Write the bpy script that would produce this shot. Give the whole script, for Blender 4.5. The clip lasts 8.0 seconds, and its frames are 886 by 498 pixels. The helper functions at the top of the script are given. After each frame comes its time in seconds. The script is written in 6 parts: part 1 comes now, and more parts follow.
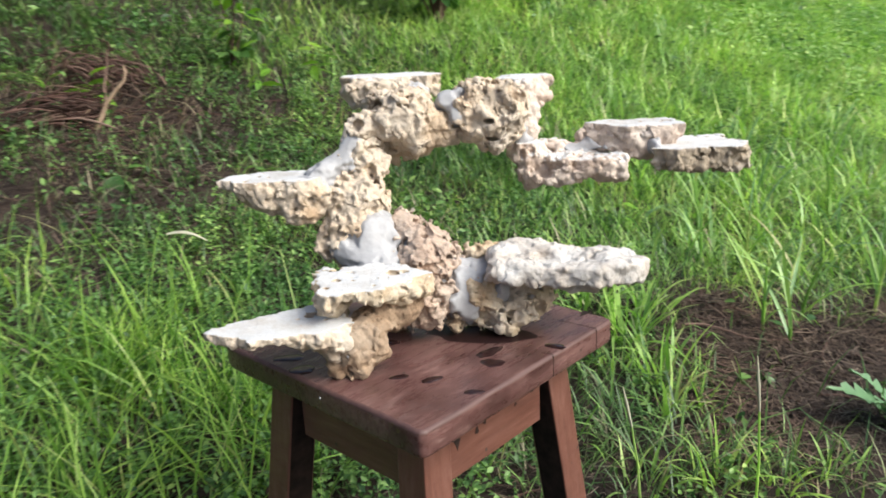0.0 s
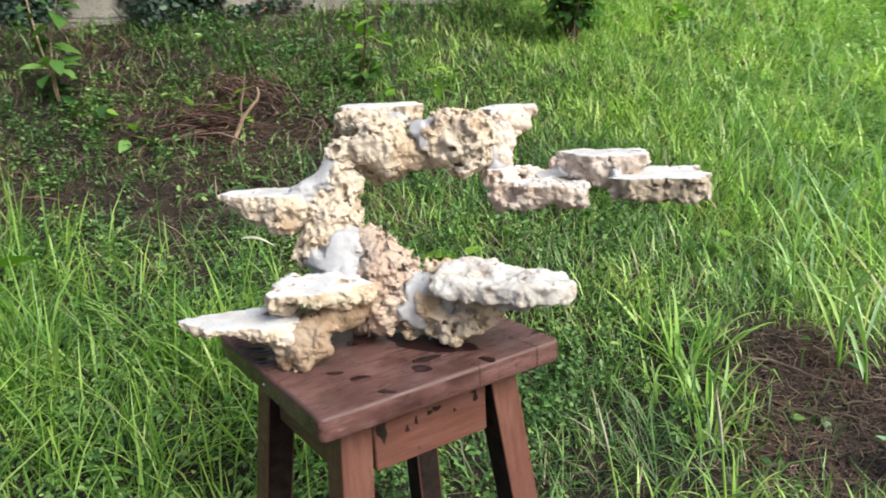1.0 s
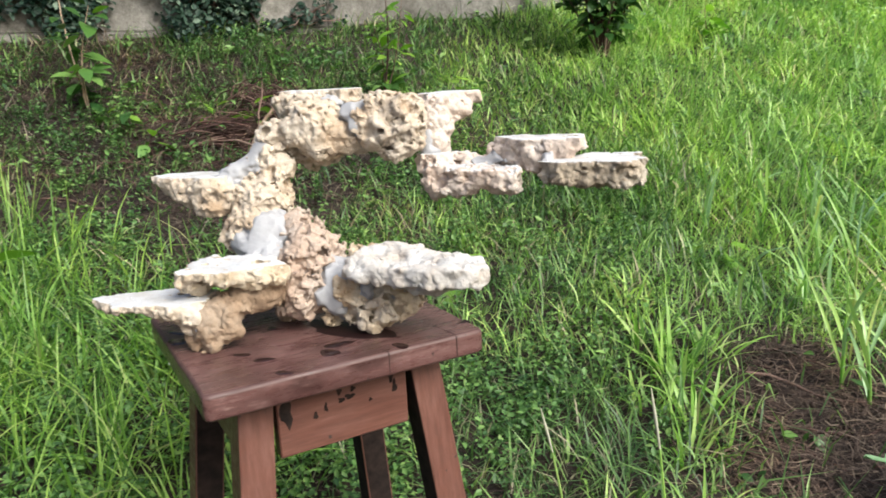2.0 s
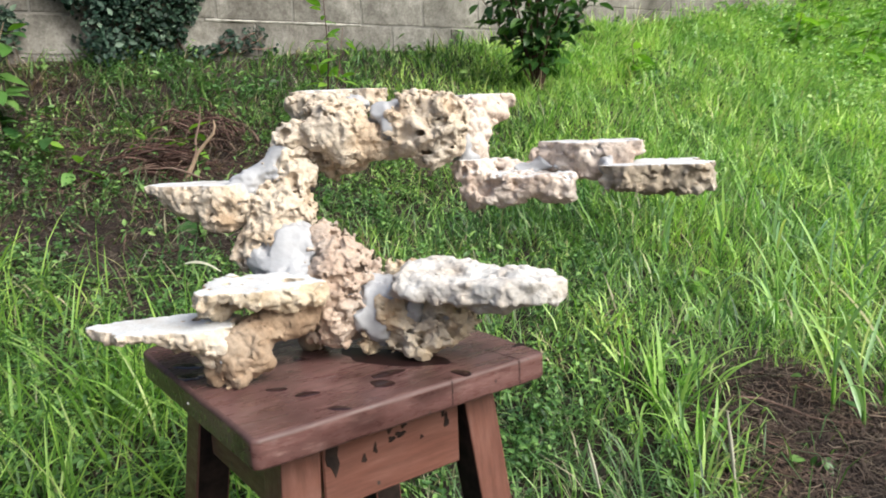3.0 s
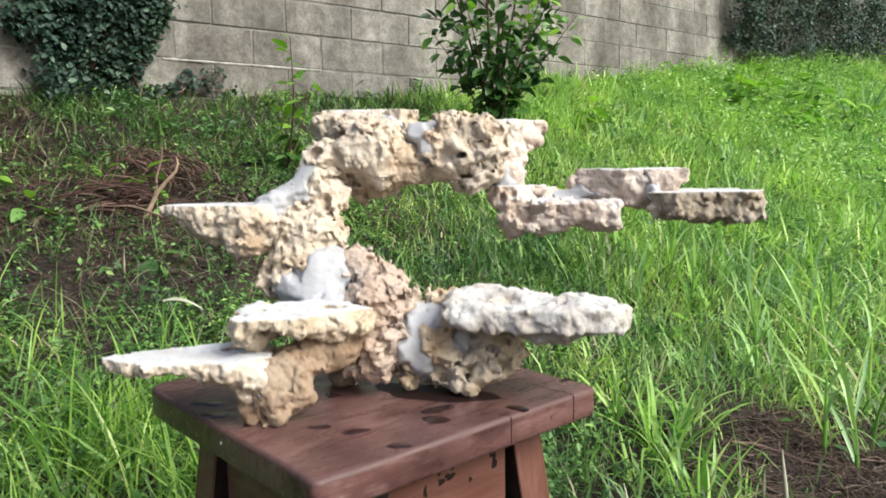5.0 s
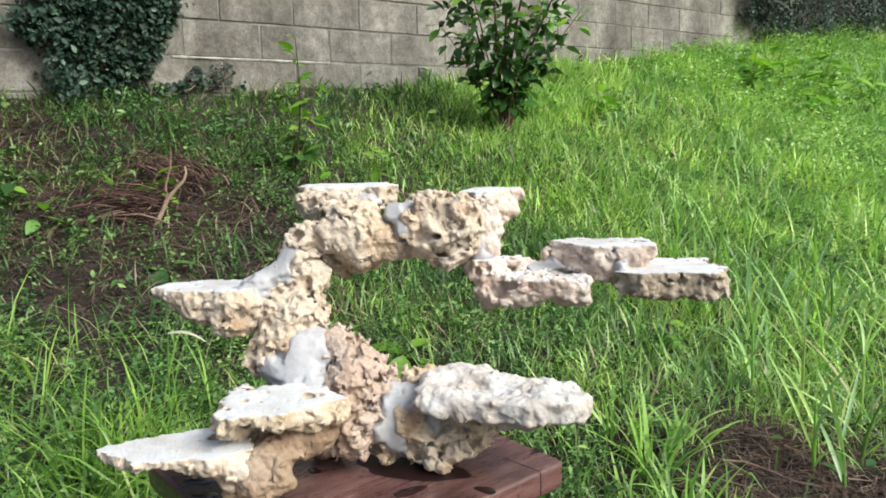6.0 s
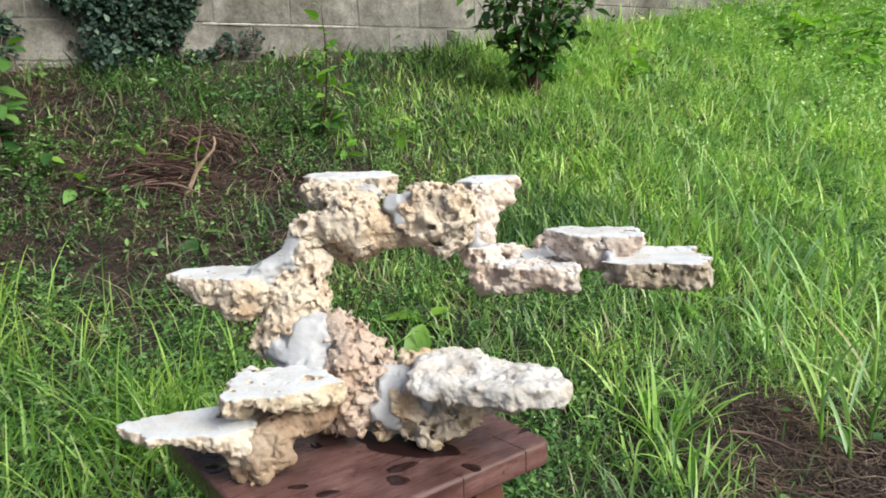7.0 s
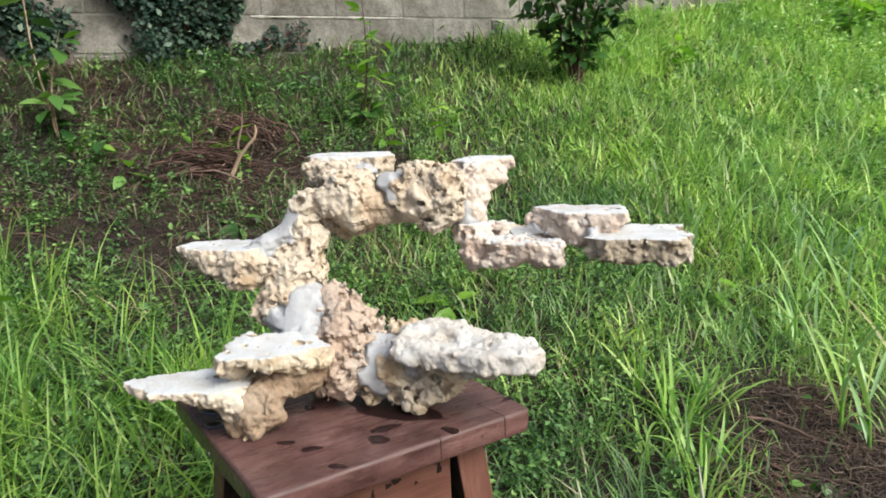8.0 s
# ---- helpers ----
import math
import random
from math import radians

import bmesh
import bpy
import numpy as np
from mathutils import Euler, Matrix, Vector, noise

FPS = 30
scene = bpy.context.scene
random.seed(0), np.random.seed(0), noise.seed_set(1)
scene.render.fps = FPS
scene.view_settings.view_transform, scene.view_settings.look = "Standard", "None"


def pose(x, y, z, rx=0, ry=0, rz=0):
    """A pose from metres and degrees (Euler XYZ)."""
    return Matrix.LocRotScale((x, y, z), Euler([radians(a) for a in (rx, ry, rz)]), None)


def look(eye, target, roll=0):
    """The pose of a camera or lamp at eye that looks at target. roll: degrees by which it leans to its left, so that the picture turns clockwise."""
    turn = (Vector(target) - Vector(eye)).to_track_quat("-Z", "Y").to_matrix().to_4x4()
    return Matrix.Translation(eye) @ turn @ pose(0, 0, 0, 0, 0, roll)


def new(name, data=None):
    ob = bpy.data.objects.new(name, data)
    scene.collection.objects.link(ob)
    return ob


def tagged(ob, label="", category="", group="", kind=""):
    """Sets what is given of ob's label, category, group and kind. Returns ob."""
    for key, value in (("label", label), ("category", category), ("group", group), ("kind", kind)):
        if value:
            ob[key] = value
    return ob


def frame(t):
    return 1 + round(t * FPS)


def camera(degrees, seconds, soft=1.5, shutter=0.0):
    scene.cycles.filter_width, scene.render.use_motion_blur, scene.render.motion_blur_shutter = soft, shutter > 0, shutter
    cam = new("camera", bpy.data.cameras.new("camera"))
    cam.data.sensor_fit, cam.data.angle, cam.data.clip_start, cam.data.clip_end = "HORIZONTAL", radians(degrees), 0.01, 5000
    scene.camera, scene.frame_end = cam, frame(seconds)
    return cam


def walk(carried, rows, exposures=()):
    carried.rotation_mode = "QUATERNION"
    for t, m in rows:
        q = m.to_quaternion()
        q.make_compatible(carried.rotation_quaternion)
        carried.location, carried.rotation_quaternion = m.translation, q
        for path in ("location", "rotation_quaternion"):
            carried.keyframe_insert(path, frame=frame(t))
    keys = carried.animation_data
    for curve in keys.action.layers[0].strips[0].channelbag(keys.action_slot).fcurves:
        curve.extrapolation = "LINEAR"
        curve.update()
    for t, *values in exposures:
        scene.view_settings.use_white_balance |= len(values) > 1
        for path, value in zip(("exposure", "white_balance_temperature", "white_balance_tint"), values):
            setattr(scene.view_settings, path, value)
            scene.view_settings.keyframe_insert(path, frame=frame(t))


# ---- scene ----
cam = camera(61.4, 8.0, soft=1.7, shutter=0.5)
METRES, EYE, TILT, LEAN, TURN = 1.05, 0.78, -16.8, 2.5, 0.0
ROWS = [
    (0, 0.0007, -0.0041, 0.0006, -0.01, -0.06, 0.02),
    (0.5, 0.1038, -0.0546, 0.0061, 7.15, 0.26, -1.70),
    (1, 0.2360, -0.0529, 0.0073, 12.92, 0.76, -3.22),
    (1.5, 0.3321, -0.0169, -0.0037, 16.77, 1.25, -4.39),
    (1.7, 0.3606, -0.0039, -0.0108, 17.48, 1.55, -4.60),
    (2, 0.3704, 0.0134, -0.0230, 17.13, 2.16, -4.52),
    (2.25, 0.3449, 0.0266, -0.0330, 15.66, 2.84, -4.16),
    (2.5, 0.3018, 0.0398, -0.0414, 13.68, 3.65, -3.72),
    (2.8, 0.2441, 0.0571, -0.0479, 11.42, 4.79, -3.35),
    (3, 0.2103, 0.0685, -0.0525, 10.17, 5.64, -3.25),
    (3.5, 0.1467, 0.0868, -0.0825, 7.40, 8.15, -3.25),
    (4, 0.1255, 0.1077, -0.1139, 6.02, 9.49, -3.38),
    (4.5, 0.1133, 0.1155, -0.1165, 5.24, 10.25, -3.44),
    (5, 0.1081, 0.1007, -0.0753, 5.43, 9.87, -3.28),
    (5.2, 0.1128, 0.0923, -0.0587, 5.65, 9.51, -3.20),
    (5.5, 0.1250, 0.0776, -0.0281, 6.04, 8.88, -3.08),
    (5.75, 0.1369, 0.0654, 0.0007, 6.40, 8.30, -3.01),
    (6, 0.1481, 0.0554, 0.0251, 6.83, 7.54, -2.99),
    (6.3, 0.1578, 0.0491, 0.0394, 7.52, 6.25, -3.05),
    (6.5, 0.1639, 0.0457, 0.0419, 8.07, 5.34, -3.13),
    (7, 0.1936, 0.0203, 0.0554, 9.55, 4.17, -3.43),
    (7.5, 0.2346, 0.0078, 0.0529, 11.59, 3.56, -3.82),
    (8, 0.2708, 0.0004, 0.0390, 13.72, 3.32, -4.24),
]
walk(cam, [(t, pose(0, 0, EYE, TILT, LEAN, TURN) @ pose(METRES * x, METRES * y, METRES * z, 90 + pitch, roll, yaw)) for t, x, y, z, yaw, pitch, roll in ROWS],
     exposures=[(0.0, 1.08, 6050, 7), (5.0, 1.15, 5950, 6), (6.5, 0.98, 5950, 5), (8.0, 0.98, 6000, 5)])

# ---- light: soft late-day sky, hazy sun behind thin cloud, from the right ----
SUN_ELEV, SUN_AZIM = 41.0, 118.0        # azimuth from +y towards +x
world = bpy.data.worlds.new("sky")
scene.world = world
world.use_nodes = True
wn = world.node_tree.nodes
sky = wn.new("ShaderNodeTexSky")
sky.sky_type, sky.sun_disc = "NISHITA", False
sky.sun_elevation, sky.sun_rotation = radians(SUN_ELEV), radians(SUN_AZIM)
sky.air_density, sky.dust_density, sky.ozone_density = 1.0, 7.0, 0.6
wn["Background"].inputs["Strength"].default_value = 0.088
world.node_tree.links.new(sky.outputs["Color"], wn["Background"].inputs["Color"])
sun = new("sun", bpy.data.lights.new("sun", "SUN"))
sun.data.energy, sun.data.angle, sun.data.color = 1.74, radians(34), (0.985, 0.96, 0.885)
sun.matrix_world = look((3 * math.sin(radians(SUN_AZIM)), 3 * math.cos(radians(SUN_AZIM)), 3 * math.tan(radians(SUN_ELEV))), (0, 0, 0))


# ---- materials ----
def material(name, rough=0.8, metal=0.0):
    m = bpy.data.materials.new(name)
    m.use_nodes = True
    b = m.node_tree.nodes["Principled BSDF"]
    b.inputs["Roughness"].default_value, b.inputs["Metallic"].default_value = rough, metal
    return m, m.node_tree.nodes, m.node_tree.links, b


def ramp(nodes, stops):
    r = nodes.new("ShaderNodeValToRGB")
    e = r.color_ramp.elements
    while len(e) < len(stops):
        e.new(0.5)
    for k, (pos, col) in zip(e, stops):
        k.position, k.color = pos, (*col, 1)
    return r


def noise_node(nodes, links, scale, detail=6.0, rough=0.6, stretch=None, space="Object"):
    tex = nodes.new("ShaderNodeTexNoise")
    tex.inputs["Scale"].default_value, tex.inputs["Detail"].default_value, tex.inputs["Roughness"].default_value = scale, detail, rough
    co = nodes.new("ShaderNodeTexCoord")
    if stretch:
        mp = nodes.new("ShaderNodeMapping")
        mp.inputs["Scale"].default_value = stretch
        links.new(co.outputs[space], mp.inputs["Vector"])
        links.new(mp.outputs["Vector"], tex.inputs["Vector"])
    else:
        links.new(co.outputs[space], tex.inputs["Vector"])
    return tex


def mix(nodes, links, a, b, fac, kind="MIX"):
    n = nodes.new("ShaderNodeMix")
    n.data_type, n.blend_type = "RGBA", kind
    for sock, v in ((n.inputs["Factor"], fac), (n.inputs["A"], a), (n.inputs["B"], b)):
        if isinstance(v, (int, float)):
            sock.default_value = v
        elif isinstance(v, tuple):
            sock.default_value = (*v, 1)
        else:
            links.new(v, sock)
    return n.outputs["Result"]


def bump(nodes, links, bsdf, height, strength, distance):
    n = nodes.new("ShaderNodeBump")
    n.inputs["Strength"].default_value, n.inputs["Distance"].default_value = strength, distance
    links.new(height, n.inputs["Height"])
    links.new(n.outputs["Normal"], bsdf.inputs["Normal"])


def stone(name, dark, mid, light, grain=0.5, speck=True):
    m, n, l, b = material(name, 0.92)
    big = noise_node(n, l, 22, 4)
    fine = noise_node(n, l, 320, 5)
    r = ramp(n, [(0.30, dark), (0.5, mid), (0.68, light)])
    l.new(big.outputs["Fac"], r.inputs["Fac"])
    g = ramp(n, [(0.3, (0.72, 0.68, 0.62)), (0.6, (1, 1, 1))])
    l.new(fine.outputs["Fac"], g.inputs["Fac"])
    col = mix(n, l, r.outputs["Color"], g.outputs["Color"], grain, "MULTIPLY")
    st = noise_node(n, l, 55, 5, 0.65)
    sr = ramp(n, [(0.52, (0, 0, 0)), (0.72, (1, 1, 1))])
    l.new(st.outputs["Fac"], sr.inputs["Fac"])
    col = mix(n, l, col, dark, mix(n, l, (0, 0, 0), sr.outputs["Color"], 0.28))
    if speck:
        sp = noise_node(n, l, 130, 2)
        s = ramp(n, [(0.66, (0, 0, 0)), (0.74, (1, 1, 1))])
        l.new(sp.outputs["Fac"], s.inputs["Fac"])
        col = mix(n, l, col, (0.30, 0.20, 0.12), mix(n, l, (0, 0, 0), s.outputs["Color"], 0.42))
    l.new(col, b.inputs["Base Color"])
    mid_n = noise_node(n, l, 150, 6, 0.7)
    bump(n, l, b, mid_n.outputs["Fac"], 0.75, 0.003)
    return m


LIMESTONE = stone("cream_limestone", (0.429, 0.31, 0.204), (0.557, 0.467, 0.365), (0.584, 0.52, 0.439))
PINKSTONE = stone("pink_limestone", (0.379, 0.261, 0.189), (0.474, 0.374, 0.303), (0.503, 0.431, 0.374))
YELLOWSTONE = stone("ochre_limestone", (0.435, 0.302, 0.18), (0.538, 0.446, 0.325), (0.564, 0.495, 0.404))
GREYSTONE = stone("weathered_limestone", (0.214, 0.169, 0.123), (0.364, 0.305, 0.23), (0.482, 0.428, 0.353))
SAWN = stone("sawn_limestone", (0.50, 0.475, 0.45), (0.595, 0.60, 0.61), (0.63, 0.64, 0.655), 0.35, False)
PALESTONE = stone("off_white_limestone", (0.44, 0.37, 0.305), (0.535, 0.505, 0.475), (0.57, 0.56, 0.55), 0.4, False)
ROSESTONE = stone("pale_rose_limestone", (0.479, 0.36, 0.285), (0.588, 0.492, 0.422), (0.617, 0.549, 0.492))
# tan foot stone, toned down further to hold the ledges' shade
TANSTONE = stone("shaded_tan_limestone", (0.215, 0.140, 0.085), (0.315, 0.225, 0.150), (0.35, 0.275, 0.205))
m, n, l, b = material("white_putty", 0.55)
r = ramp(n, [(0.35, (0.33, 0.33, 0.343)), (0.65, (0.38, 0.38, 0.394))])
l.new(noise_node(n, l, 60, 4).outputs["Fac"], r.inputs["Fac"])
l.new(r.outputs["Color"], b.inputs["Base Color"])
bump(n, l, b, noise_node(n, l, 90, 4).outputs["Fac"], 0.3, 0.002)
PUTTY = m


def paint_wood(name, stops, wear, wet=0.45, scratch=0.0, along=(1, 9, 9)):
    m, n, l, b = material(name, wet)
    grain = noise_node(n, l, 14, 7, 0.65, along)
    r = ramp(n, stops)
    l.new(grain.outputs["Fac"], r.inputs["Fac"])
    w = noise_node(n, l, 26, 8, 0.75, (1, 4, 4))
    wr = ramp(n, [(wear, (0, 0, 0)), (wear + 0.13, (1, 1, 1))])
    l.new(w.outputs["Fac"], wr.inputs["Fac"])
    col = mix(n, l, r.outputs["Color"], (0.26, 0.165, 0.145), mix(n, l, (0, 0, 0), wr.outputs["Color"], 0.7))
    if scratch:
        for turn in ((1, 26, 3), (1, 5, 30)):
            sc = noise_node(n, l, 9, 6, 0.7, turn)
            scr = ramp(n, [(0.60, (0, 0, 0)), (0.72, (1, 1, 1))])
            l.new(sc.outputs["Fac"], scr.inputs["Fac"])
            col = mix(n, l, col, (0.34, 0.25, 0.23), mix(n, l, (0, 0, 0), scr.outputs["Color"], scratch))
        st = noise_node(n, l, 11, 5, 0.6)
        str_ = ramp(n, [(0.40, (0.55, 0.5, 0.5)), (0.58, (1.15, 1.15, 1.15))])
        l.new(st.outputs["Fac"], str_.inputs["Fac"])
        col = mix(n, l, col, str_.outputs["Color"], 1.0, "MULTIPLY")
    chip = noise_node(n, l, 75, 3)
    cr = ramp(n, [(0.70, (0, 0, 0)), (0.73, (1, 1, 1))])
    l.new(chip.outputs["Fac"], cr.inputs["Fac"])
    col = mix(n, l, col, (0.03, 0.024, 0.022), cr.outputs["Color"])
    l.new(col, b.inputs["Base Color"])
    rr = ramp(n, [(0.35, (wet - 0.12,) * 3), (0.7, (wet + 0.25,) * 3)])
    l.new(w.outputs["Fac"], rr.inputs["Fac"])
    l.new(rr.outputs["Color"], b.inputs["Roughness"])
    bump(n, l, b, grain.outputs["Fac"], 0.22, 0.002)
    return m


SEAT_PAINT = paint_wood("worn_brown_seat_paint", [(0.3, (0.074, 0.035, 0.031)), (0.5, (0.104, 0.052, 0.047)), (0.7, (0.142, 0.077, 0.070))], 0.55, 0.28, 0.35)
LEG_STOPS = [(0.3, (0.085, 0.034, 0.024)), (0.5, (0.125, 0.052, 0.037)), (0.72, (0.165, 0.080, 0.061))]
LEG_PAINT = paint_wood("brown_leg_paint", LEG_STOPS, 0.66, 0.42, 0.0, (9, 9, 1))
RAIL_PAINT = paint_wood("brown_rail_paint", LEG_STOPS, 0.66, 0.42)
EDGE_PAINT = paint_wood("rubbed_edge_paint", [(0.3, (0.068, 0.033, 0.029)), (0.5, (0.095, 0.049, 0.043)), (0.7, (0.13, 0.072, 0.063))], 0.62, 0.52)
# black wood of flakes and splits; also shade painted on inner leg faces
m, n, l, b = material("black_flaked_and_shaded_wood", 0.9)
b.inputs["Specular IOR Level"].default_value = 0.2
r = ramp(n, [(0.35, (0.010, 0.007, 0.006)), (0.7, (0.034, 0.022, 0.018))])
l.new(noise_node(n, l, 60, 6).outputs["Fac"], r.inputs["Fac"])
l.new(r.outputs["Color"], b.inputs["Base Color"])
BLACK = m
m, n, l, b = material("wet_paint", 0.14)
b.inputs["Base Color"].default_value = (0.022, 0.010, 0.010, 1)
bump(n, l, b, noise_node(n, l, 90, 3).outputs["Fac"], 0.1, 0.001)
WET = m
# big patch under the rock: dampness and rock's shadow in one colour
m, n, l, b = material("damp_shaded_paint", 0.5)
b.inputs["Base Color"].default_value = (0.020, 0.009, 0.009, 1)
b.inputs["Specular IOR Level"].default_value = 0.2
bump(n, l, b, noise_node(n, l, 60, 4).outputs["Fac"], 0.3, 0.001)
DAMP_SHADE = m
m, n, l, b = material("water_drop", 0.02)
b.inputs["Transmission Weight"].default_value, b.inputs["IOR"].default_value = 1.0, 1.33
WATER = m

m, n, l, b = material("concrete_block", 0.9)
tone = n.new("ShaderNodeObjectInfo")
r = ramp(n, [(0.0, (0.19, 0.185, 0.175)), (1.0, (0.25, 0.245, 0.234))])
l.new(tone.outputs["Random"], r.inputs["Fac"])
sr = ramp(n, [(0.34, (0.50, 0.48, 0.45)), (0.5, (0.88, 0.86, 0.83)), (0.64, (1.25, 1.23, 1.19))])
cg = n.new("ShaderNodeNewGeometry")
stw = n.new("ShaderNodeTexNoise")
stw.inputs["Scale"].default_value, stw.inputs["Detail"].default_value = 2.0, 8
mpw = n.new("ShaderNodeMapping")
mpw.inputs["Scale"].default_value = (1.7, 1.7, 0.55)
l.new(cg.outputs["Position"], mpw.inputs["Vector"])
l.new(mpw.outputs["Vector"], stw.inputs["Vector"])
l.new(stw.outputs["Fac"], sr.inputs["Fac"])
wall_col = mix(n, l, r.outputs["Color"], sr.outputs["Color"], 1.0, "MULTIPLY")
for size, lo_c, hi_c in ((17.0, (0.62, 0.60, 0.56), (1.18, 1.17, 1.15)), (70.0, (0.75, 0.74, 0.72), (1.15, 1.15, 1.14))):
    tw = n.new("ShaderNodeTexNoise")
    tw.inputs["Scale"].default_value, tw.inputs["Detail"].default_value, tw.inputs["Roughness"].default_value = size, 8, 0.7
    l.new(cg.outputs["Position"], tw.inputs["Vector"])
    tr = ramp(n, [(0.36, lo_c), (0.62, hi_c)])
    l.new(tw.outputs["Fac"], tr.inputs["Fac"])
    wall_col = mix(n, l, wall_col, tr.outputs["Color"], 1.0, "MULTIPLY")
l.new(wall_col, b.inputs["Base Color"])
bump(n, l, b, tw.outputs["Fac"], 0.8, 0.006)
BLOCK = m
m, n, l, b = material("mortar", 0.95)
r = ramp(n, [(0.35, (0.075, 0.07, 0.063)), (0.5, (0.16, 0.15, 0.135)), (0.65, (0.27, 0.255, 0.23))])
l.new(noise_node(n, l, 5, 6).outputs["Fac"], r.inputs["Fac"])
l.new(r.outputs["Color"], b.inputs["Base Color"])
bump(n, l, b, noise_node(n, l, 80, 5).outputs["Fac"], 0.6, 0.004)
MORTAR = m
m, n, l, b = material("pale_mortar", 0.95)
r = ramp(n, [(0.35, (0.20, 0.19, 0.165)), (0.65, (0.40, 0.385, 0.345))])
l.new(noise_node(n, l, 30, 6).outputs["Fac"], r.inputs["Fac"])
l.new(r.outputs["Color"], b.inputs["Base Color"])
LIP = m

m, n, l, b = material("dark_soil", 0.97)
r = ramp(n, [(0.3, (0.012, 0.007, 0.005)), (0.5, (0.029, 0.018, 0.013)), (0.72, (0.075, 0.049, 0.036))])
l.new(noise_node(n, l, 9, 9, 0.7).outputs["Fac"], r.inputs["Fac"])
l.new(r.outputs["Color"], b.inputs["Base Color"])
bump(n, l, b, noise_node(n, l, 45, 8, 0.75).outputs["Fac"], 0.9, 0.02)
SOIL = m


def leafy(name, stops, through_light=0.35, rough=0.5, per_object=False, gloss=0.5):
    """A leaf or blade: gloss on top, light passing through it; each blade has a tone of its own."""
    m, n, l, b = material(name, rough)
    b.inputs["Specular IOR Level"].default_value = gloss
    if per_object:
        src = n.new("ShaderNodeObjectInfo").outputs["Random"]
    else:
        src = n.new("ShaderNodeNewGeometry").outputs["Random Per Island"]
    r = ramp(n, stops)
    l.new(src, r.inputs["Fac"])
    g = n.new("ShaderNodeNewGeometry")
    tx = n.new("ShaderNodeTexNoise")
    tx.inputs["Scale"].default_value, tx.inputs["Detail"].default_value = 3.0, 3
    l.new(g.outputs["Position"], tx.inputs["Vector"])
    pr = ramp(n, [(0.32, (0.58, 0.68, 0.70)), (0.68, (1.2, 1.12, 1.0))])
    l.new(tx.outputs["Fac"], pr.inputs["Fac"])
    col = mix(n, l, r.outputs["Color"], pr.outputs["Color"], 1.0, "MULTIPLY")
    l.new(col, b.inputs["Base Color"])
    t = n.new("ShaderNodeBsdfTranslucent")
    l.new(mix(n, l, col, (1.0, 1.2, 0.6), 1.0, "MULTIPLY"), t.inputs["Color"])
    ms = n.new("ShaderNodeMixShader")
    ms.inputs["Fac"].default_value = through_light
    l.new(b.outputs["BSDF"], ms.inputs[1])
    l.new(t.outputs["BSDF"], ms.inputs[2])
    l.new(ms.outputs["Shader"], n["Material Output"].inputs["Surface"])
    return m


GRASS_STOPS = [(0.0, (0.12, 0.25, 0.055)), (0.38, (0.34, 0.57, 0.125)), (0.86, (0.54, 0.73, 0.23)), (1.0, (0.50, 0.47, 0.26))]
GRASS_BRIGHT = leafy("bright_grass", GRASS_STOPS, 0.33, 0.42)
# pale slope grass and far weeds: haze brightness is put into their colour
GRASS_HAZED = leafy("haze_pale_slope_grass", [(0.0, (0.24, 0.42, 0.10)), (0.4, (0.48, 0.68, 0.20)), (0.88, (0.66, 0.80, 0.34)), (1.0, (0.62, 0.60, 0.40))], 0.45, 0.45)
WEED = leafy("weed_leaves", [(0.0, (0.16, 0.32, 0.09)), (0.6, (0.36, 0.56, 0.17)), (1.0, (0.54, 0.70, 0.30))], 0.35, 0.45)
TALL_GRASS = leafy("tall_grass_blades", [(0.0, (0.06, 0.15, 0.03)), (0.4, (0.24, 0.43, 0.08)), (0.88, (0.48, 0.68, 0.16)), (1.0, (0.52, 0.52, 0.28))], 0.46, 0.40)
BLADE_BRIGHT = leafy("bright_blade", GRASS_STOPS, 0.45, 0.42, True)
GRASS_MID = leafy("meadow_grass", [(0.0, (0.045, 0.10, 0.034)), (0.5, (0.13, 0.245, 0.07)), (0.84, (0.27, 0.43, 0.13)), (0.90, (0.31, 0.285, 0.18)), (1.0, (0.42, 0.37, 0.26))], 0.25, 0.45)
BLADE_BLUE = leafy("bluish_blade", [(0.0, (0.20, 0.34, 0.20)), (0.5, (0.31, 0.50, 0.22)), (1.0, (0.43, 0.64, 0.16))], 0.34, 0.33, True)
HERB = leafy("small_herb_leaves", [(0.0, (0.04, 0.095, 0.03)), (0.5, (0.13, 0.26, 0.07)), (0.9, (0.23, 0.39, 0.11)), (1.0, (0.33, 0.48, 0.15))], 0.30, 0.5)
IVY = leafy("ivy_leaves", [(0.0, (0.008, 0.020, 0.014)), (0.5, (0.018, 0.042, 0.027)), (0.88, (0.05, 0.09, 0.06)), (1.0, (0.20, 0.27, 0.20))], 0.15, 0.5, False, 0.22)
LEAF = leafy("shrub_leaf", [(0.0, (0.035, 0.09, 0.024)), (0.6, (0.09, 0.20, 0.045)), (1.0, (0.22, 0.38, 0.10))], 0.28, 0.3, True)
LEAF_NEW = leafy("young_leaf", [(0.0, (0.16, 0.34, 0.03)), (1.0, (0.30, 0.48, 0.06))], 0.4, 0.4, True)
STRAW = leafy("dry_straw", [(0.0, (0.05, 0.030, 0.022)), (0.7, (0.105, 0.067, 0.050)), (1.0, (0.26, 0.195, 0.148))], 0.1, 0.7)
DEAD = leafy("dead_stem", [(0.0, (0.10, 0.065, 0.05)), (0.6, (0.22, 0.165, 0.12)), (1.0, (0.42, 0.35, 0.26))], 0.1, 0.8)
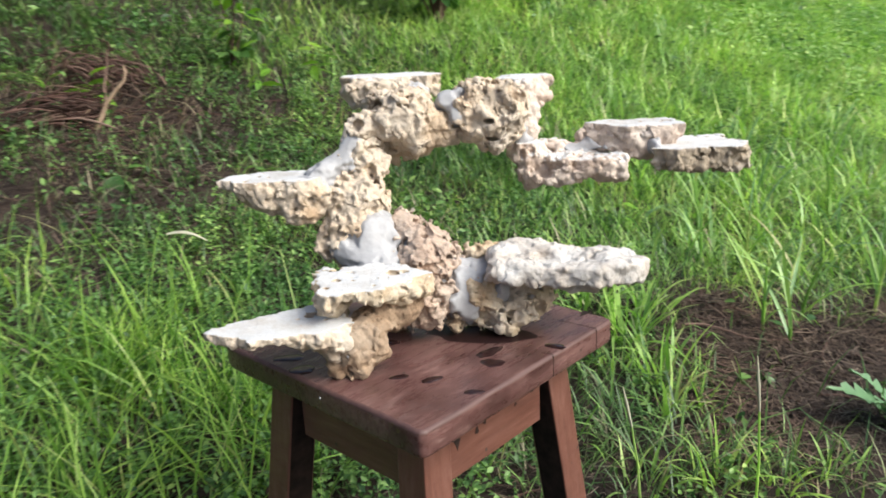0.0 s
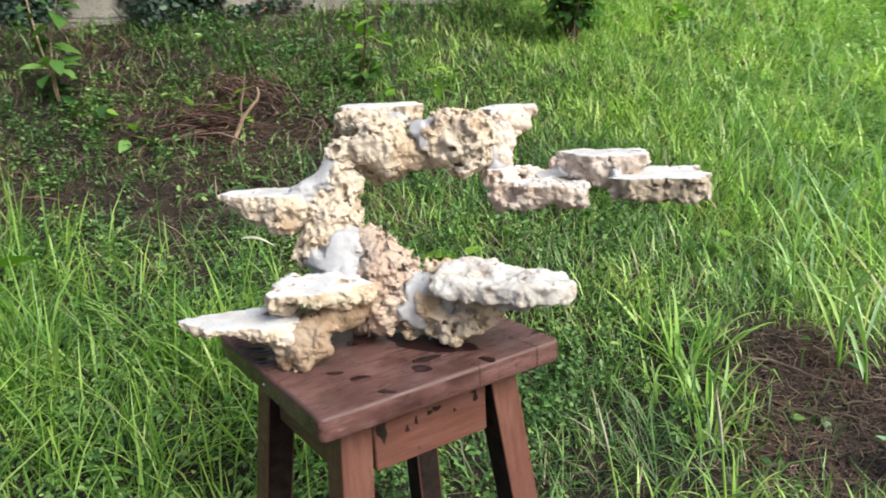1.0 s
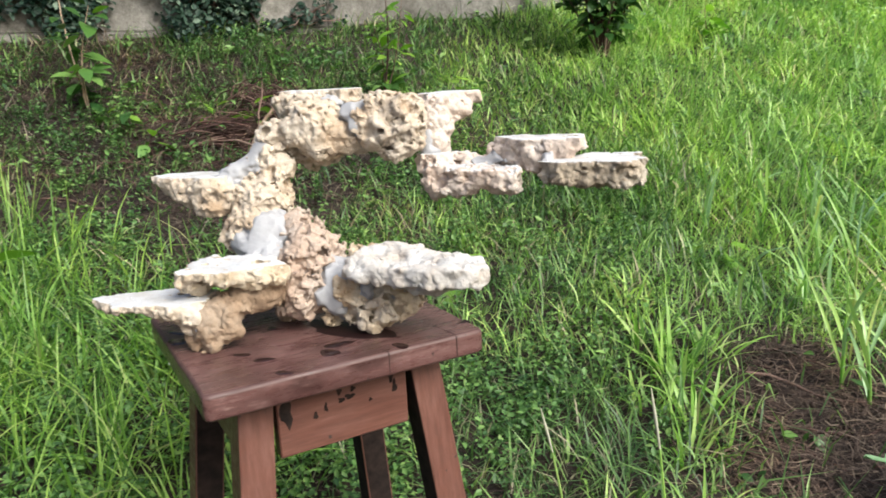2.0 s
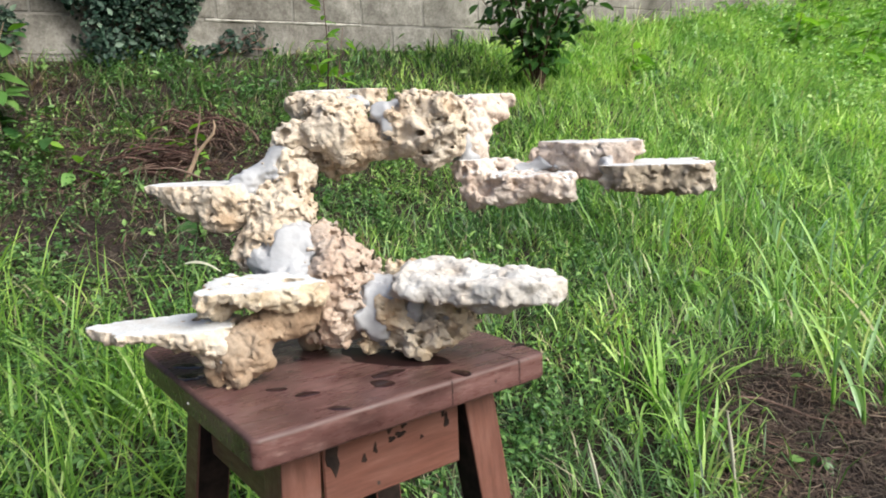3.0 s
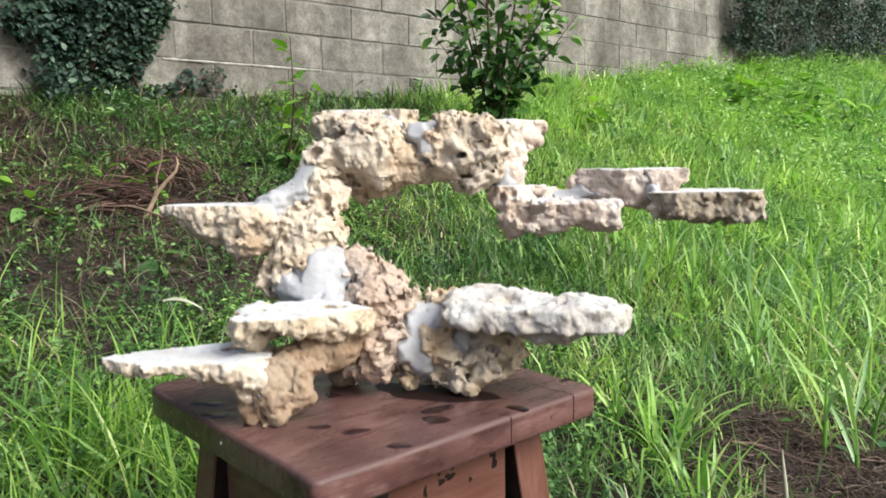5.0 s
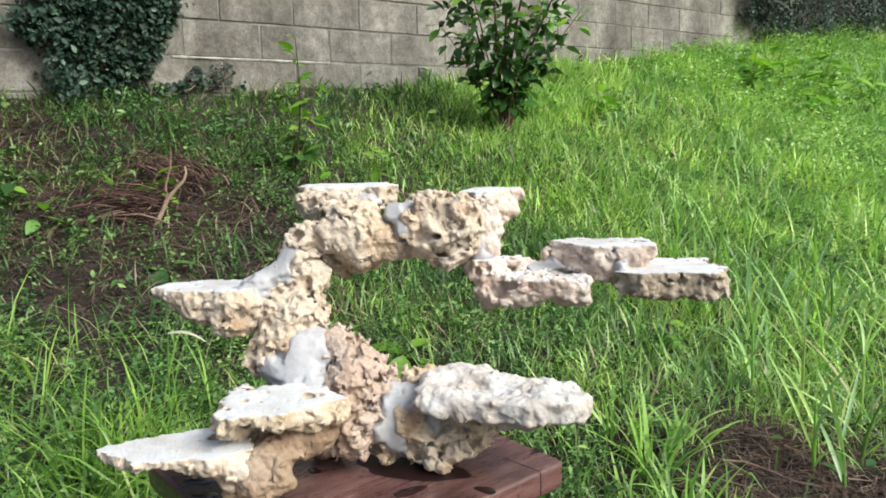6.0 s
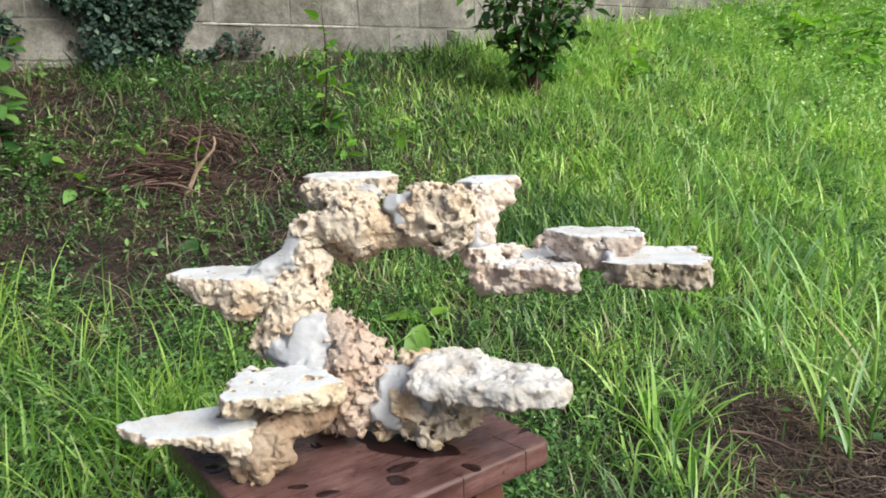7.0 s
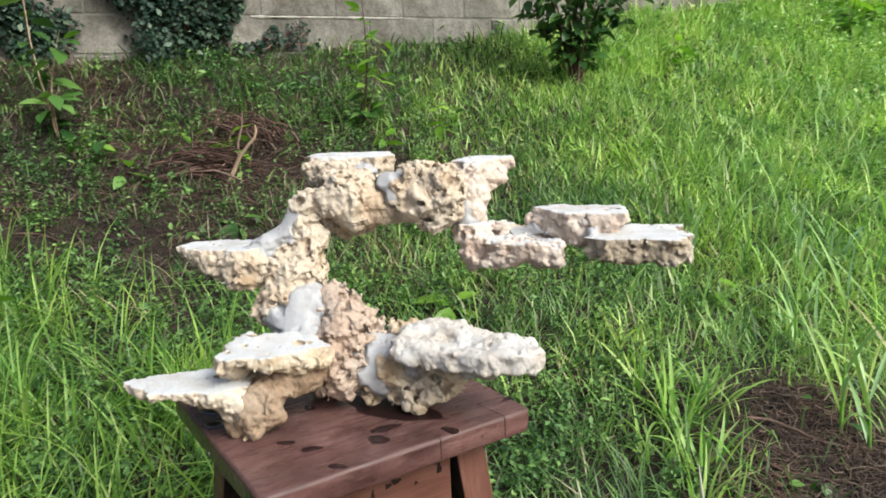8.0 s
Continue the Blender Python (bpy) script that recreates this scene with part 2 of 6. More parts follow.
STRAW_TIP = leafy("dry_tip", [(0.0, (0.55, 0.50, 0.38)), (1.0, (0.62, 0.58, 0.46))], 0.1, 0.7, True)
THISTLE = leafy("thistle_leaf", [(0.0, (0.13, 0.25, 0.12)), (1.0, (0.17, 0.30, 0.14))], 0.12, 0.5, True)
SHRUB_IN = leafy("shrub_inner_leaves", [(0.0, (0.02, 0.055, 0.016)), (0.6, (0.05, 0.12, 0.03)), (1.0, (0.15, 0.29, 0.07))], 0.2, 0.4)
m, n, l, b = material("twig_bark", 0.9)
r = ramp(n, [(0.0, (0.038, 0.018, 0.013)), (0.65, (0.085, 0.042, 0.032)), (1.0, (0.24, 0.16, 0.125))])
l.new(n.new("ShaderNodeObjectInfo").outputs["Random"], r.inputs["Fac"])
l.new(r.outputs["Color"], b.inputs["Base Color"])
TWIG = m
m, n, l, b = material("bare_branch_wood", 0.8)
r = ramp(n, [(0.3, (0.26, 0.17, 0.11)), (0.7, (0.45, 0.34, 0.24))])
l.new(noise_node(n, l, 30, 5).outputs["Fac"], r.inputs["Fac"])
l.new(r.outputs["Color"], b.inputs["Base Color"])
BRANCH = m


# ---- mesh helpers ----
def mesh_from(name, verts, faces, sizes=None, smooth=True):
    """A mesh from arrays: faces is (n, k), or a flat run of corners with the faces' sizes."""
    me = bpy.data.meshes.new(name)
    verts = np.asarray(verts, dtype=np.float32)
    faces = np.asarray(faces, dtype=np.int32)
    if sizes is None:
        sizes = np.full(len(faces), faces.shape[1], dtype=np.int32)
    flat = faces.ravel()
    me.vertices.add(len(verts))
    me.vertices.foreach_set("co", verts.ravel())
    me.loops.add(len(flat))
    me.loops.foreach_set("vertex_index", flat)
    me.polygons.add(len(sizes))
    me.polygons.foreach_set("loop_start", np.concatenate(([0], np.cumsum(sizes)[:-1])).astype(np.int32))
    me.polygons.foreach_set("use_smooth", np.full(len(sizes), smooth))
    me.update(calc_edges=True)
    me.validate()
    return me


def thing(name, at, label, category, group="", kind=""):
    e = new(name)
    e.empty_display_size = 0.05
    e.matrix_basis = Matrix.Translation(at)
    return tagged(e, label, category, group, kind)


def part(name, data, mat, parent, label="", m=None):
    """One mesh object under a thing or part. data: a bmesh (used up) or a mesh."""
    if isinstance(data, bmesh.types.BMesh):
        me = bpy.data.meshes.new(name)
        data.to_mesh(me)
        data.free()
    else:
        me = data
    if mat is not None and not me.materials:
        me.materials.append(mat)
    ob = new(name, me)
    ob.parent = parent
    if m is not None:
        ob.matrix_basis = m
    if label:
        ob["label"] = label
    return ob


def box_bm(lo, hi, bevel=0.0, segments=1):
    bm = bmesh.new()
    bmesh.ops.create_cube(bm, size=1)
    for v in bm.verts:
        v.co = Vector([lo[i] + (v.co[i] + 0.5) * (hi[i] - lo[i]) for i in range(3)])
    if bevel:
        bmesh.ops.bevel(bm, geom=list(bm.edges), offset=bevel, segments=segments, affect="EDGES", profile=0.6)
    return bm


def tube(points, radii, sides=6):
    """Vertices and faces of a bent tapering tube."""
    pts = [Vector(p) for p in points]
    verts, faces = [], []
    for i, p in enumerate(pts):
        d = (pts[min(i + 1, len(pts) - 1)] - pts[max(i - 1, 0)]).normalized()
        a = d.orthogonal().normalized()
        c = d.cross(a)
        for k in range(sides):
            th = 2 * math.pi * k / sides
            verts.append(p + (a * math.cos(th) + c * math.sin(th)) * radii[i])
    for i in range(len(pts) - 1):
        for k in range(sides):
            k2 = (k + 1) % sides
            faces.append((i * sides + k, i * sides + k2, (i + 1) * sides + k2, (i + 1) * sides + k))
    return verts, faces


def tubes_mesh(name, list_of_tubes):
    vs, fs = [], []
    for v, f in list_of_tubes:
        o = len(vs)
        vs += [tuple(q) for q in v]
        fs += [tuple(i + o for i in q) for q in f]
    return mesh_from(name, vs, fs)


# ---- the lie of the land: it rises to a block wall that runs slantwise behind ----
WALL_AT, WALL_TURN = Vector((-1.533, 3.544, 0.0)), radians(44.0)
ALONG = Vector((math.sin(WALL_TURN), math.cos(WALL_TURN), 0))
OUT = Vector((math.cos(WALL_TURN), -math.sin(WALL_TURN), 0))


def ground_z(x, y):
    x, y = np.asarray(x, dtype=float), np.asarray(y, dtype=float)
    rx, ry = x - WALL_AT.x, y - WALL_AT.y
    a = np.clip(rx * ALONG.x + ry * ALONG.y, -4, 9)
    d = rx * OUT.x + ry * OUT.y
    s = np.clip(1 - d / 3.0, 0, 1)
    e = 1.5 - 0.3 * np.clip((a + 0.5) / 2.0, 0, 1)
    z = s ** e * (1 + 0.03 * a + 0.0085 * np.maximum(a, 0) ** 2)
    z = z + 0.09 * np.clip((y - 0.9) / 0.7, 0, 1) * np.clip((x + 0.2) / 0.5, 0, 1)
    z = z + 0.012 * np.sin(x * 5.1 + 1.3 * np.sin(y * 3.7)) + 0.010 * np.sin(y * 7.3 + x * 2.1)
    return z


def axis(near_lo, near_hi, step, far):
    mid = np.arange(near_lo, near_hi + step / 2, step)
    grow = step * 1.35 ** np.arange(1, 24)
    out = np.cumsum(grow)
    out = out[out < far]
    return np.concatenate((near_lo - out[::-1], mid, near_hi + out))


def build_ground():
    xs, ys = axis(-4, 5, 0.05, 160), axis(-1.5, 7, 0.05, 160)
    X, Y = np.meshgrid(xs, ys)
    Z = ground_z(X, Y)
    near = (np.abs(X) < 6) & (Y < 8)
    Z = Z + np.where(near, 0.012 * (np.random.default_rng(3).random(X.shape) - 0.5), 0)
    nx = len(xs)
    i = np.arange((len(ys) - 1) * nx).reshape(len(ys) - 1, nx)[:, :-1].ravel()
    me = mesh_from("ground", np.stack((X, Y, Z), -1).reshape(-1, 3), np.stack((i, i + 1, i + nx + 1, i + nx), -1))
    me.materials.append(SOIL)
    tagged(new("ground", me), "dark brown soil bank rising towards the block wall", "ground", kind="structure")


build_ground()


def build_wall():
    lo, hi, base, top = -4.2, 11.0, 0.45, 2.55
    turn = Matrix.Rotation(math.atan2(ALONG.y, ALONG.x), 4, "Z")
    origin = Matrix.Translation((WALL_AT.x, WALL_AT.y, 0))
    wall = tagged(new("wall_north"), "grey weathered concrete block garden wall with mortar joints", "wall", kind="structure")
    wall.matrix_basis = origin @ turn
    # local x runs along the wall, local -y faces the garden
    part("mortar_core", box_bm((lo, 0.005, base - 0.5), (hi, 0.14, top)), MORTAR, wall)
    # a ragged lip of mortar squeezed out of one bed joint
    rng = np.random.default_rng(8)
    xs = np.arange(-0.06, 0.80, 0.012)
    deep = 0.004 + 0.014 * np.clip(clumped(xs, xs * 0, 9.0, 2.4) * 1.7 - 0.45, 0, 1)
    tall = 0.006 + 0.010 * clumped(xs, xs * 0, 14.0, 5.1)
    vs, fs = [], []
    for x, d, h in zip(xs, deep, tall):
        z = 1.183 - 0.006 + rng.uniform(-0.001, 0.001)
        vs += [(x, 0.006, z - h), (x, -d, z - h * 0.4), (x, -d * 0.8, z + h * 0.35), (x, 0.006, z + h * 0.5)]
    for i in range(len(xs) - 1):
        for k in range(3):
            fs.append((4 * i + k, 4 * i + k + 1, 4 * i + k + 5, 4 * i + k + 4))
    part("mortar_lip", mesh_from("mortar_lip", vs, fs), LIP, wall, "pale ragged lip of mortar")
    length, high, joint = 0.402, 0.176, 0.008
    bm = box_bm((0, 0, 0), (length - joint, 0.148, high - joint), 0.004)
    me = bpy.data.meshes.new("block")
    bm.to_mesh(me)
    bm.free()
    me.materials.append(BLOCK)
    rnd = random.Random(5)
    z0 = 1.183 - 4 * high
    for row in range(11):
        z = z0 + row * high
        if z > top:
            break
        shift = 0.0 if row % 2 == 0 else 0.19
        for i in range(-10, 27):
            x = i * length + shift
            if x < lo or x + length > hi:
                continue
            # the bank hides the lowest courses
            px = WALL_AT + ALONG * x
            if z + high < float(ground_z(px.x, px.y)) - 0.05:
                continue
            part("block", me, None, wall, m=pose(x + rnd.uniform(-0.002, 0.002), rnd.uniform(-0.003, 0.002), z, rnd.uniform(-0.3, 0.3), 0, rnd.uniform(-0.3, 0.3)) @ (Matrix.Diagonal((1.013, 1, 1.032, 1)) if x > 1.6 else Matrix.Identity(4)))


# ---- rocks: solids blended from rounded lumps, roughened, pitted, then meshed ----
TABLE = np.random.default_rng(11).random((64, 64, 64)).astype(np.float32)
JITTER = np.random.default_rng(12).random((32, 32, 32, 4)).astype(np.float32)


def vnoise(p):
    i = np.floor(p).astype(np.int64)
    f = (p - i).astype(np.float32)
    u = f * f * (3 - 2 * f)
    a, c = i & 63, (i + 1) & 63
    def at(x, y, z):
        return TABLE[x, y, z]
    x0, x1 = a[:, 0], c[:, 0]
    y0, y1 = a[:, 1], c[:, 1]
    z0, z1 = a[:, 2], c[:, 2]
    ux, uy, uz = u[:, 0], u[:, 1], u[:, 2]
    l00 = at(x0, y0, z0) * (1 - ux) + at(x1, y0, z0) * ux
    l10 = at(x0, y1, z0) * (1 - ux) + at(x1, y1, z0) * ux
    l01 = at(x0, y0, z1) * (1 - ux) + at(x1, y0, z1) * ux
    l11 = at(x0, y1, z1) * (1 - ux) + at(x1, y1, z1) * ux
    return ((l00 * (1 - uy) + l10 * uy) * (1 - uz) + (l01 * (1 - uy) + l11 * uy) * uz) * 2 - 1


def fbm(p, octaves=4, gain=0.55):
    out, amp = 0, 1.0
    for o in range(octaves):
        out = out + amp * vnoise(p * 2.03 ** o + 17.3 * o)
        amp *= gain
    return out


def cells(p, vary=0.55):
    """Distance to the nearest scattered point, each with a reach of its own."""
    i = np.floor(p).astype(np.int64)
    best = np.full(len(p), 9.0, np.float32)
    for dx in (-1, 0, 1):
        for dy in (-1, 0, 1):
            for dz in (-1, 0, 1):
                c = i + (dx, dy, dz)
                j = JITTER[c[:, 0] & 31, c[:, 1] & 31, c[:, 2] & 31]
                d = np.sqrt((((c + j[:, :3]) - p) ** 2).sum(1)) + vary * j[:, 3]
                np.minimum(best, d, out=best)
    return best


def facets(p):
    """Broken faces: each cell has a slope of its own, with a step where two meet."""
    i = np.floor(p).astype(np.int64)
    best = np.full(len(p), 9.0, np.float32)
    out = np.zeros(len(p), np.float32)
    for dx in (-1, 0, 1):
        for dy in (-1, 0, 1):
            for dz in (-1, 0, 1):
                c = i + (dx, dy, dz)
                j = JITTER[c[:, 0] & 31, c[:, 1] & 31, c[:, 2] & 31]
                v = p - (c + j[:, :3])
                d = (v * v).sum(1)
                n = JITTER[(c[:, 0] + 13) & 31, (c[:, 1] + 7) & 31, (c[:, 2] + 21) & 31] * 2 - 1
                near = d < best
                best = np.where(near, d, best)
                out = np.where(near, (v * n[:, :3]).sum(1) + 0.35 * n[:, 3], out)
    return out


def sd_ball(p, c, r):
    r = np.asarray(r if isinstance(r, (tuple, list)) else (r, r, r), dtype=np.float32)
    q = (p - np.asarray(c, dtype=np.float32)) / r
    k = np.sqrt((q * q).sum(1)) + 1e-6
    g = np.sqrt(((q / r) ** 2).sum(1)) + 1e-6
    return k * (k - 1) / g


def sd_cone(p, a, b, ra, rb):
    a, b = np.asarray(a, dtype=np.float32), np.asarray(b, dtype=np.float32)
    ab = b - a
    t = np.clip(((p - a) @ ab) / (ab @ ab), 0, 1)
    return np.sqrt(((p - (a + t[:, None] * ab)) ** 2).sum(1)) - (ra + t * (rb - ra))


def sd_slab(p, poly, z0, z1, rnd):
    q = p[:, :2]
    v = np.asarray(poly, dtype=np.float32)
    d = ((q - v[0]) ** 2).sum(1)
    s = np.ones(len(p), np.float32)
    for i in range(len(v)):
        vi, vj = v[i], v[i - 1]
        e, w = vj - vi, q - vi
        bb = w - e * np.clip((w @ e) / (e @ e), 0, 1)[:, None]
        d = np.minimum(d, (bb ** 2).sum(1))
        c1, c2, c3 = q[:, 1] >= vi[1], q[:, 1] < vj[1], e[0] * w[:, 1] > e[1] * w[:, 0]
        flip = (c1 & c2 & c3) | (~c1 & ~c2 & ~c3)
        s = np.where(flip, -s, s)
    dx = s * np.sqrt(d) + rnd
    dz = np.abs(p[:, 2] - (z0 + z1) / 2) - (z1 - z0) / 2 + rnd
    return np.minimum(np.maximum(dx, dz), 0) + np.sqrt(np.maximum(dx, 0) ** 2 + np.maximum(dz, 0) ** 2) - rnd


def bounds(pr):
    if pr[0] == "ball":
        r = max(pr[2]) if isinstance(pr[2], (tuple, list)) else pr[2]
        return np.array(pr[1]) - r, np.array(pr[1]) + r
    if pr[0] == "cone":
        r = max(pr[3], pr[4])
        return np.minimum(pr[1], pr[2]) - r, np.maximum(pr[1], pr[2]) + r
    v = np.array(pr[1])
    return np.array((*v.min(0), pr[2])), np.array((*v.max(0), pr[3]))


def nets(F, origin, h):
    """Naive surface nets over a grid of signed distances."""
    inside = F < 0
    n0, n1, n2 = F.shape
    c = sum(inside[i:n0 - 1 + i, j:n1 - 1 + j, k:n2 - 1 + k].astype(np.int8) for i in (0, 1) for j in (0, 1) for k in (0, 1))
    mixed = (c > 0) & (c < 8)
    idx = np.argwhere(mixed)
    number = np.full(mixed.shape, -1, np.int64)
    number[mixed] = np.arange(len(idx))
    acc, cnt = np.zeros((len(idx), 3)), np.zeros(len(idx))
    corners = [(i, j, k) for i in (0, 1) for j in (0, 1) for k in (0, 1)]
    val = {o: F[idx[:, 0] + o[0], idx[:, 1] + o[1], idx[:, 2] + o[2]] for o in corners}
    for o in corners:
        for ax in range(3):
            if o[ax] == 0:
                o2 = tuple(1 if q == ax else o[q] for q in range(3))
                a, b2 = val[o], val[o2]
                cross = (a < 0) != (b2 < 0)
                t = np.where(cross, a / np.where(cross, a - b2, 1), 0)
                pt = np.tile(np.array(o, float), (len(idx), 1))
                pt[:, ax] += t
                acc += pt * cross[:, None]
                cnt += cross
    verts = origin + (idx + acc / cnt[:, None]) * h
    quads = []
    for ax in range(3):
        u, w = (ax + 1) % 3, (ax + 2) % 3
        sl0, sl1 = [slice(None)] * 3, [slice(None)] * 3
        sl0[ax], sl1[ax] = slice(0, -1), slice(1, None)
        a, b2 = inside[tuple(sl0)], inside[tuple(sl1)]
        e = np.argwhere(a != b2)
        e = e[(e[:, u] > 0) & (e[:, w] > 0)]
        s = a[e[:, 0], e[:, 1], e[:, 2]]
        def cell(du, dw):
            q = e.copy()
            q[:, u] -= du
            q[:, w] -= dw
            return number[q[:, 0], q[:, 1], q[:, 2]]
        q = np.stack((cell(1, 1), cell(0, 1), cell(0, 0), cell(1, 0)), -1)
        quads.append(np.where(s[:, None], q, q[:, ::-1]))
    return verts, np.concatenate(quads)


def solid(name, prims, mats, parent, base, top=None, floor=None, blend=0.012, lump=(0.006, 42), fine=(0.0022, 170), pit=(0.011, 0.34), h=0.0015, label="", seed=0.0, holes=(), knob=(0.0070, 0.0135), region=None, grow=0.0, white=()):
    """A rock: prims blended; lump and fine: relief (size, frequency); pit: (spacing, width) of the pores; top: a sawn level face."""
    lo = np.min([bounds(q)[0] for q in (region or prims)], 0) - 0.016
    hi = np.max([bounds(q)[1] for q in (region or prims)], 0) + 0.016
    n = np.ceil((hi - lo) / h).astype(int) + 1
    g = np.stack(np.meshgrid(*[lo[i] + h * np.arange(n[i]) for i in range(3)], indexing="ij"), -1).reshape(-1, 3).astype(np.float32)
    d = None
    for q in prims:
        s = sd_ball(g, q[1], q[2]) if q[0] == "ball" else sd_cone(g, *q[1:5]) if q[0] == "cone" else sd_slab(g, q[1], q[2], q[3], q[4])
        if d is None:
            d = s
        else:
            t = np.clip(0.5 + 0.5 * (d - s) / blend, 0, 1)
            d = d * (1 - t) + s * t - blend * t * (1 - t)
    d = d - grow
    band = np.abs(d) < 0.022
    p = g[band] + seed
    db = d[band]
    db = db - lump[0] * fbm(p * lump[1], 2) - fine[0] * fbm(p * fine[1], 3, 0.6)
    if knob:
        warp = np.stack((vnoise(p * 70), vnoise(p * 70 + 9.1), vnoise(p * 70 + 4.7)), -1) * 0.35
        # low rounded knobs, broken facets of two sizes, deep cavities and crevices between them
        db = db - knob[0] * 0.30 * (0.52 - cells(p / (knob[1] * 1.5) + warp * 0.8, 0.2))
        db = db - knob[0] * 0.68 * facets(p / (knob[1] * 2.1) + warp * 0.4 + 1.9)
        db = db - knob[0] * 0.22 * facets(p / (knob[1] * 0.9) + warp * 0.6 + 5.9)
        db = db + knob[0] * 2.4 * np.clip(0.40 - cells(p / (knob[1] * 1.7) + warp * 1.4 + 8.8, 0.42), 0, 0.3)
        db = db + knob[0] * 0.40 * np.clip(1 - np.abs(fbm(p * 56 + 2.2, 2)) / 0.13, 0, 1)
    if top is not None:
        db = np.maximum(db, g[band][:, 2] - top - 0.0007 * vnoise(p * 60))
    if pit:
        wob = np.stack((vnoise(p * 160), vnoise(p * 160 + 3.1), vnoise(p * 160 + 7.7)), -1) * 0.22
        dist = cells(p / pit[0] + wob, 0.38)
        dist2 = cells(p / (pit[0] * 2.3) + 5.5 + wob)
        wide = pit[1] * np.clip(0.86 + 0.55 * fbm(p * 38 + 6.6, 2), 0.45, 1.35)
        db = np.maximum(db, (wide - dist) * pit[0])
        db = np.maximum(db, (pit[1] * 0.95 - dist2) * pit[0] * 2.3)
    for c, r in holes:
        db = np.maximum(db, -sd_ball(g[band], c, r))
    if floor is not None:
        db = np.maximum(db, floor - g[band][:, 2])
    if region is not None:
        r = None
        for q in region:
            s = sd_ball(g[band], q[1], q[2]) if q[0] == "ball" else sd_cone(g[band], *q[1:5])
            r = s if r is None else np.minimum(r, s)
        r = r - 0.008 * fbm(p * 60, 3)
        # feathered: the coat sinks beneath the stone towards its rim
        db = np.maximum(db + 0.010 * np.clip(1 + r / 0.010, 0, 1) ** 1.6, r - 0.004)
        d[~band] = np.abs(d[~band]) + 0.02
    d[band] = db
    verts, quads = nets(d.reshape(n), lo, h)
    me = mesh_from(name, verts - np.array(base), quads)
    for q in mats:
        me.materials.append(q)
    if len(mats) > 1 and top is not None:
        nz = np.zeros(len(me.polygons) * 3, np.float32)
        me.polygons.foreach_get("normal", nz)
        cz = np.zeros(len(me.polygons) * 3, np.float32)
        me.polygons.foreach_get("center", cz)
        flat = (nz[2::3] > 0.8) & (cz[2::3] > top - base[2] - 0.003)
        for level in white:
            flat |= (nz[2::3] > 0.7) & (np.abs(cz[2::3] - level + base[2]) < 0.006)
        me.polygons.foreach_set("material_index", flat.astype(np.int32))
    return part(name, me, None, parent, label)


SEAT_Z = 0.4585
ROCK_AT = (-0.03, 0.72, SEAT_Z)


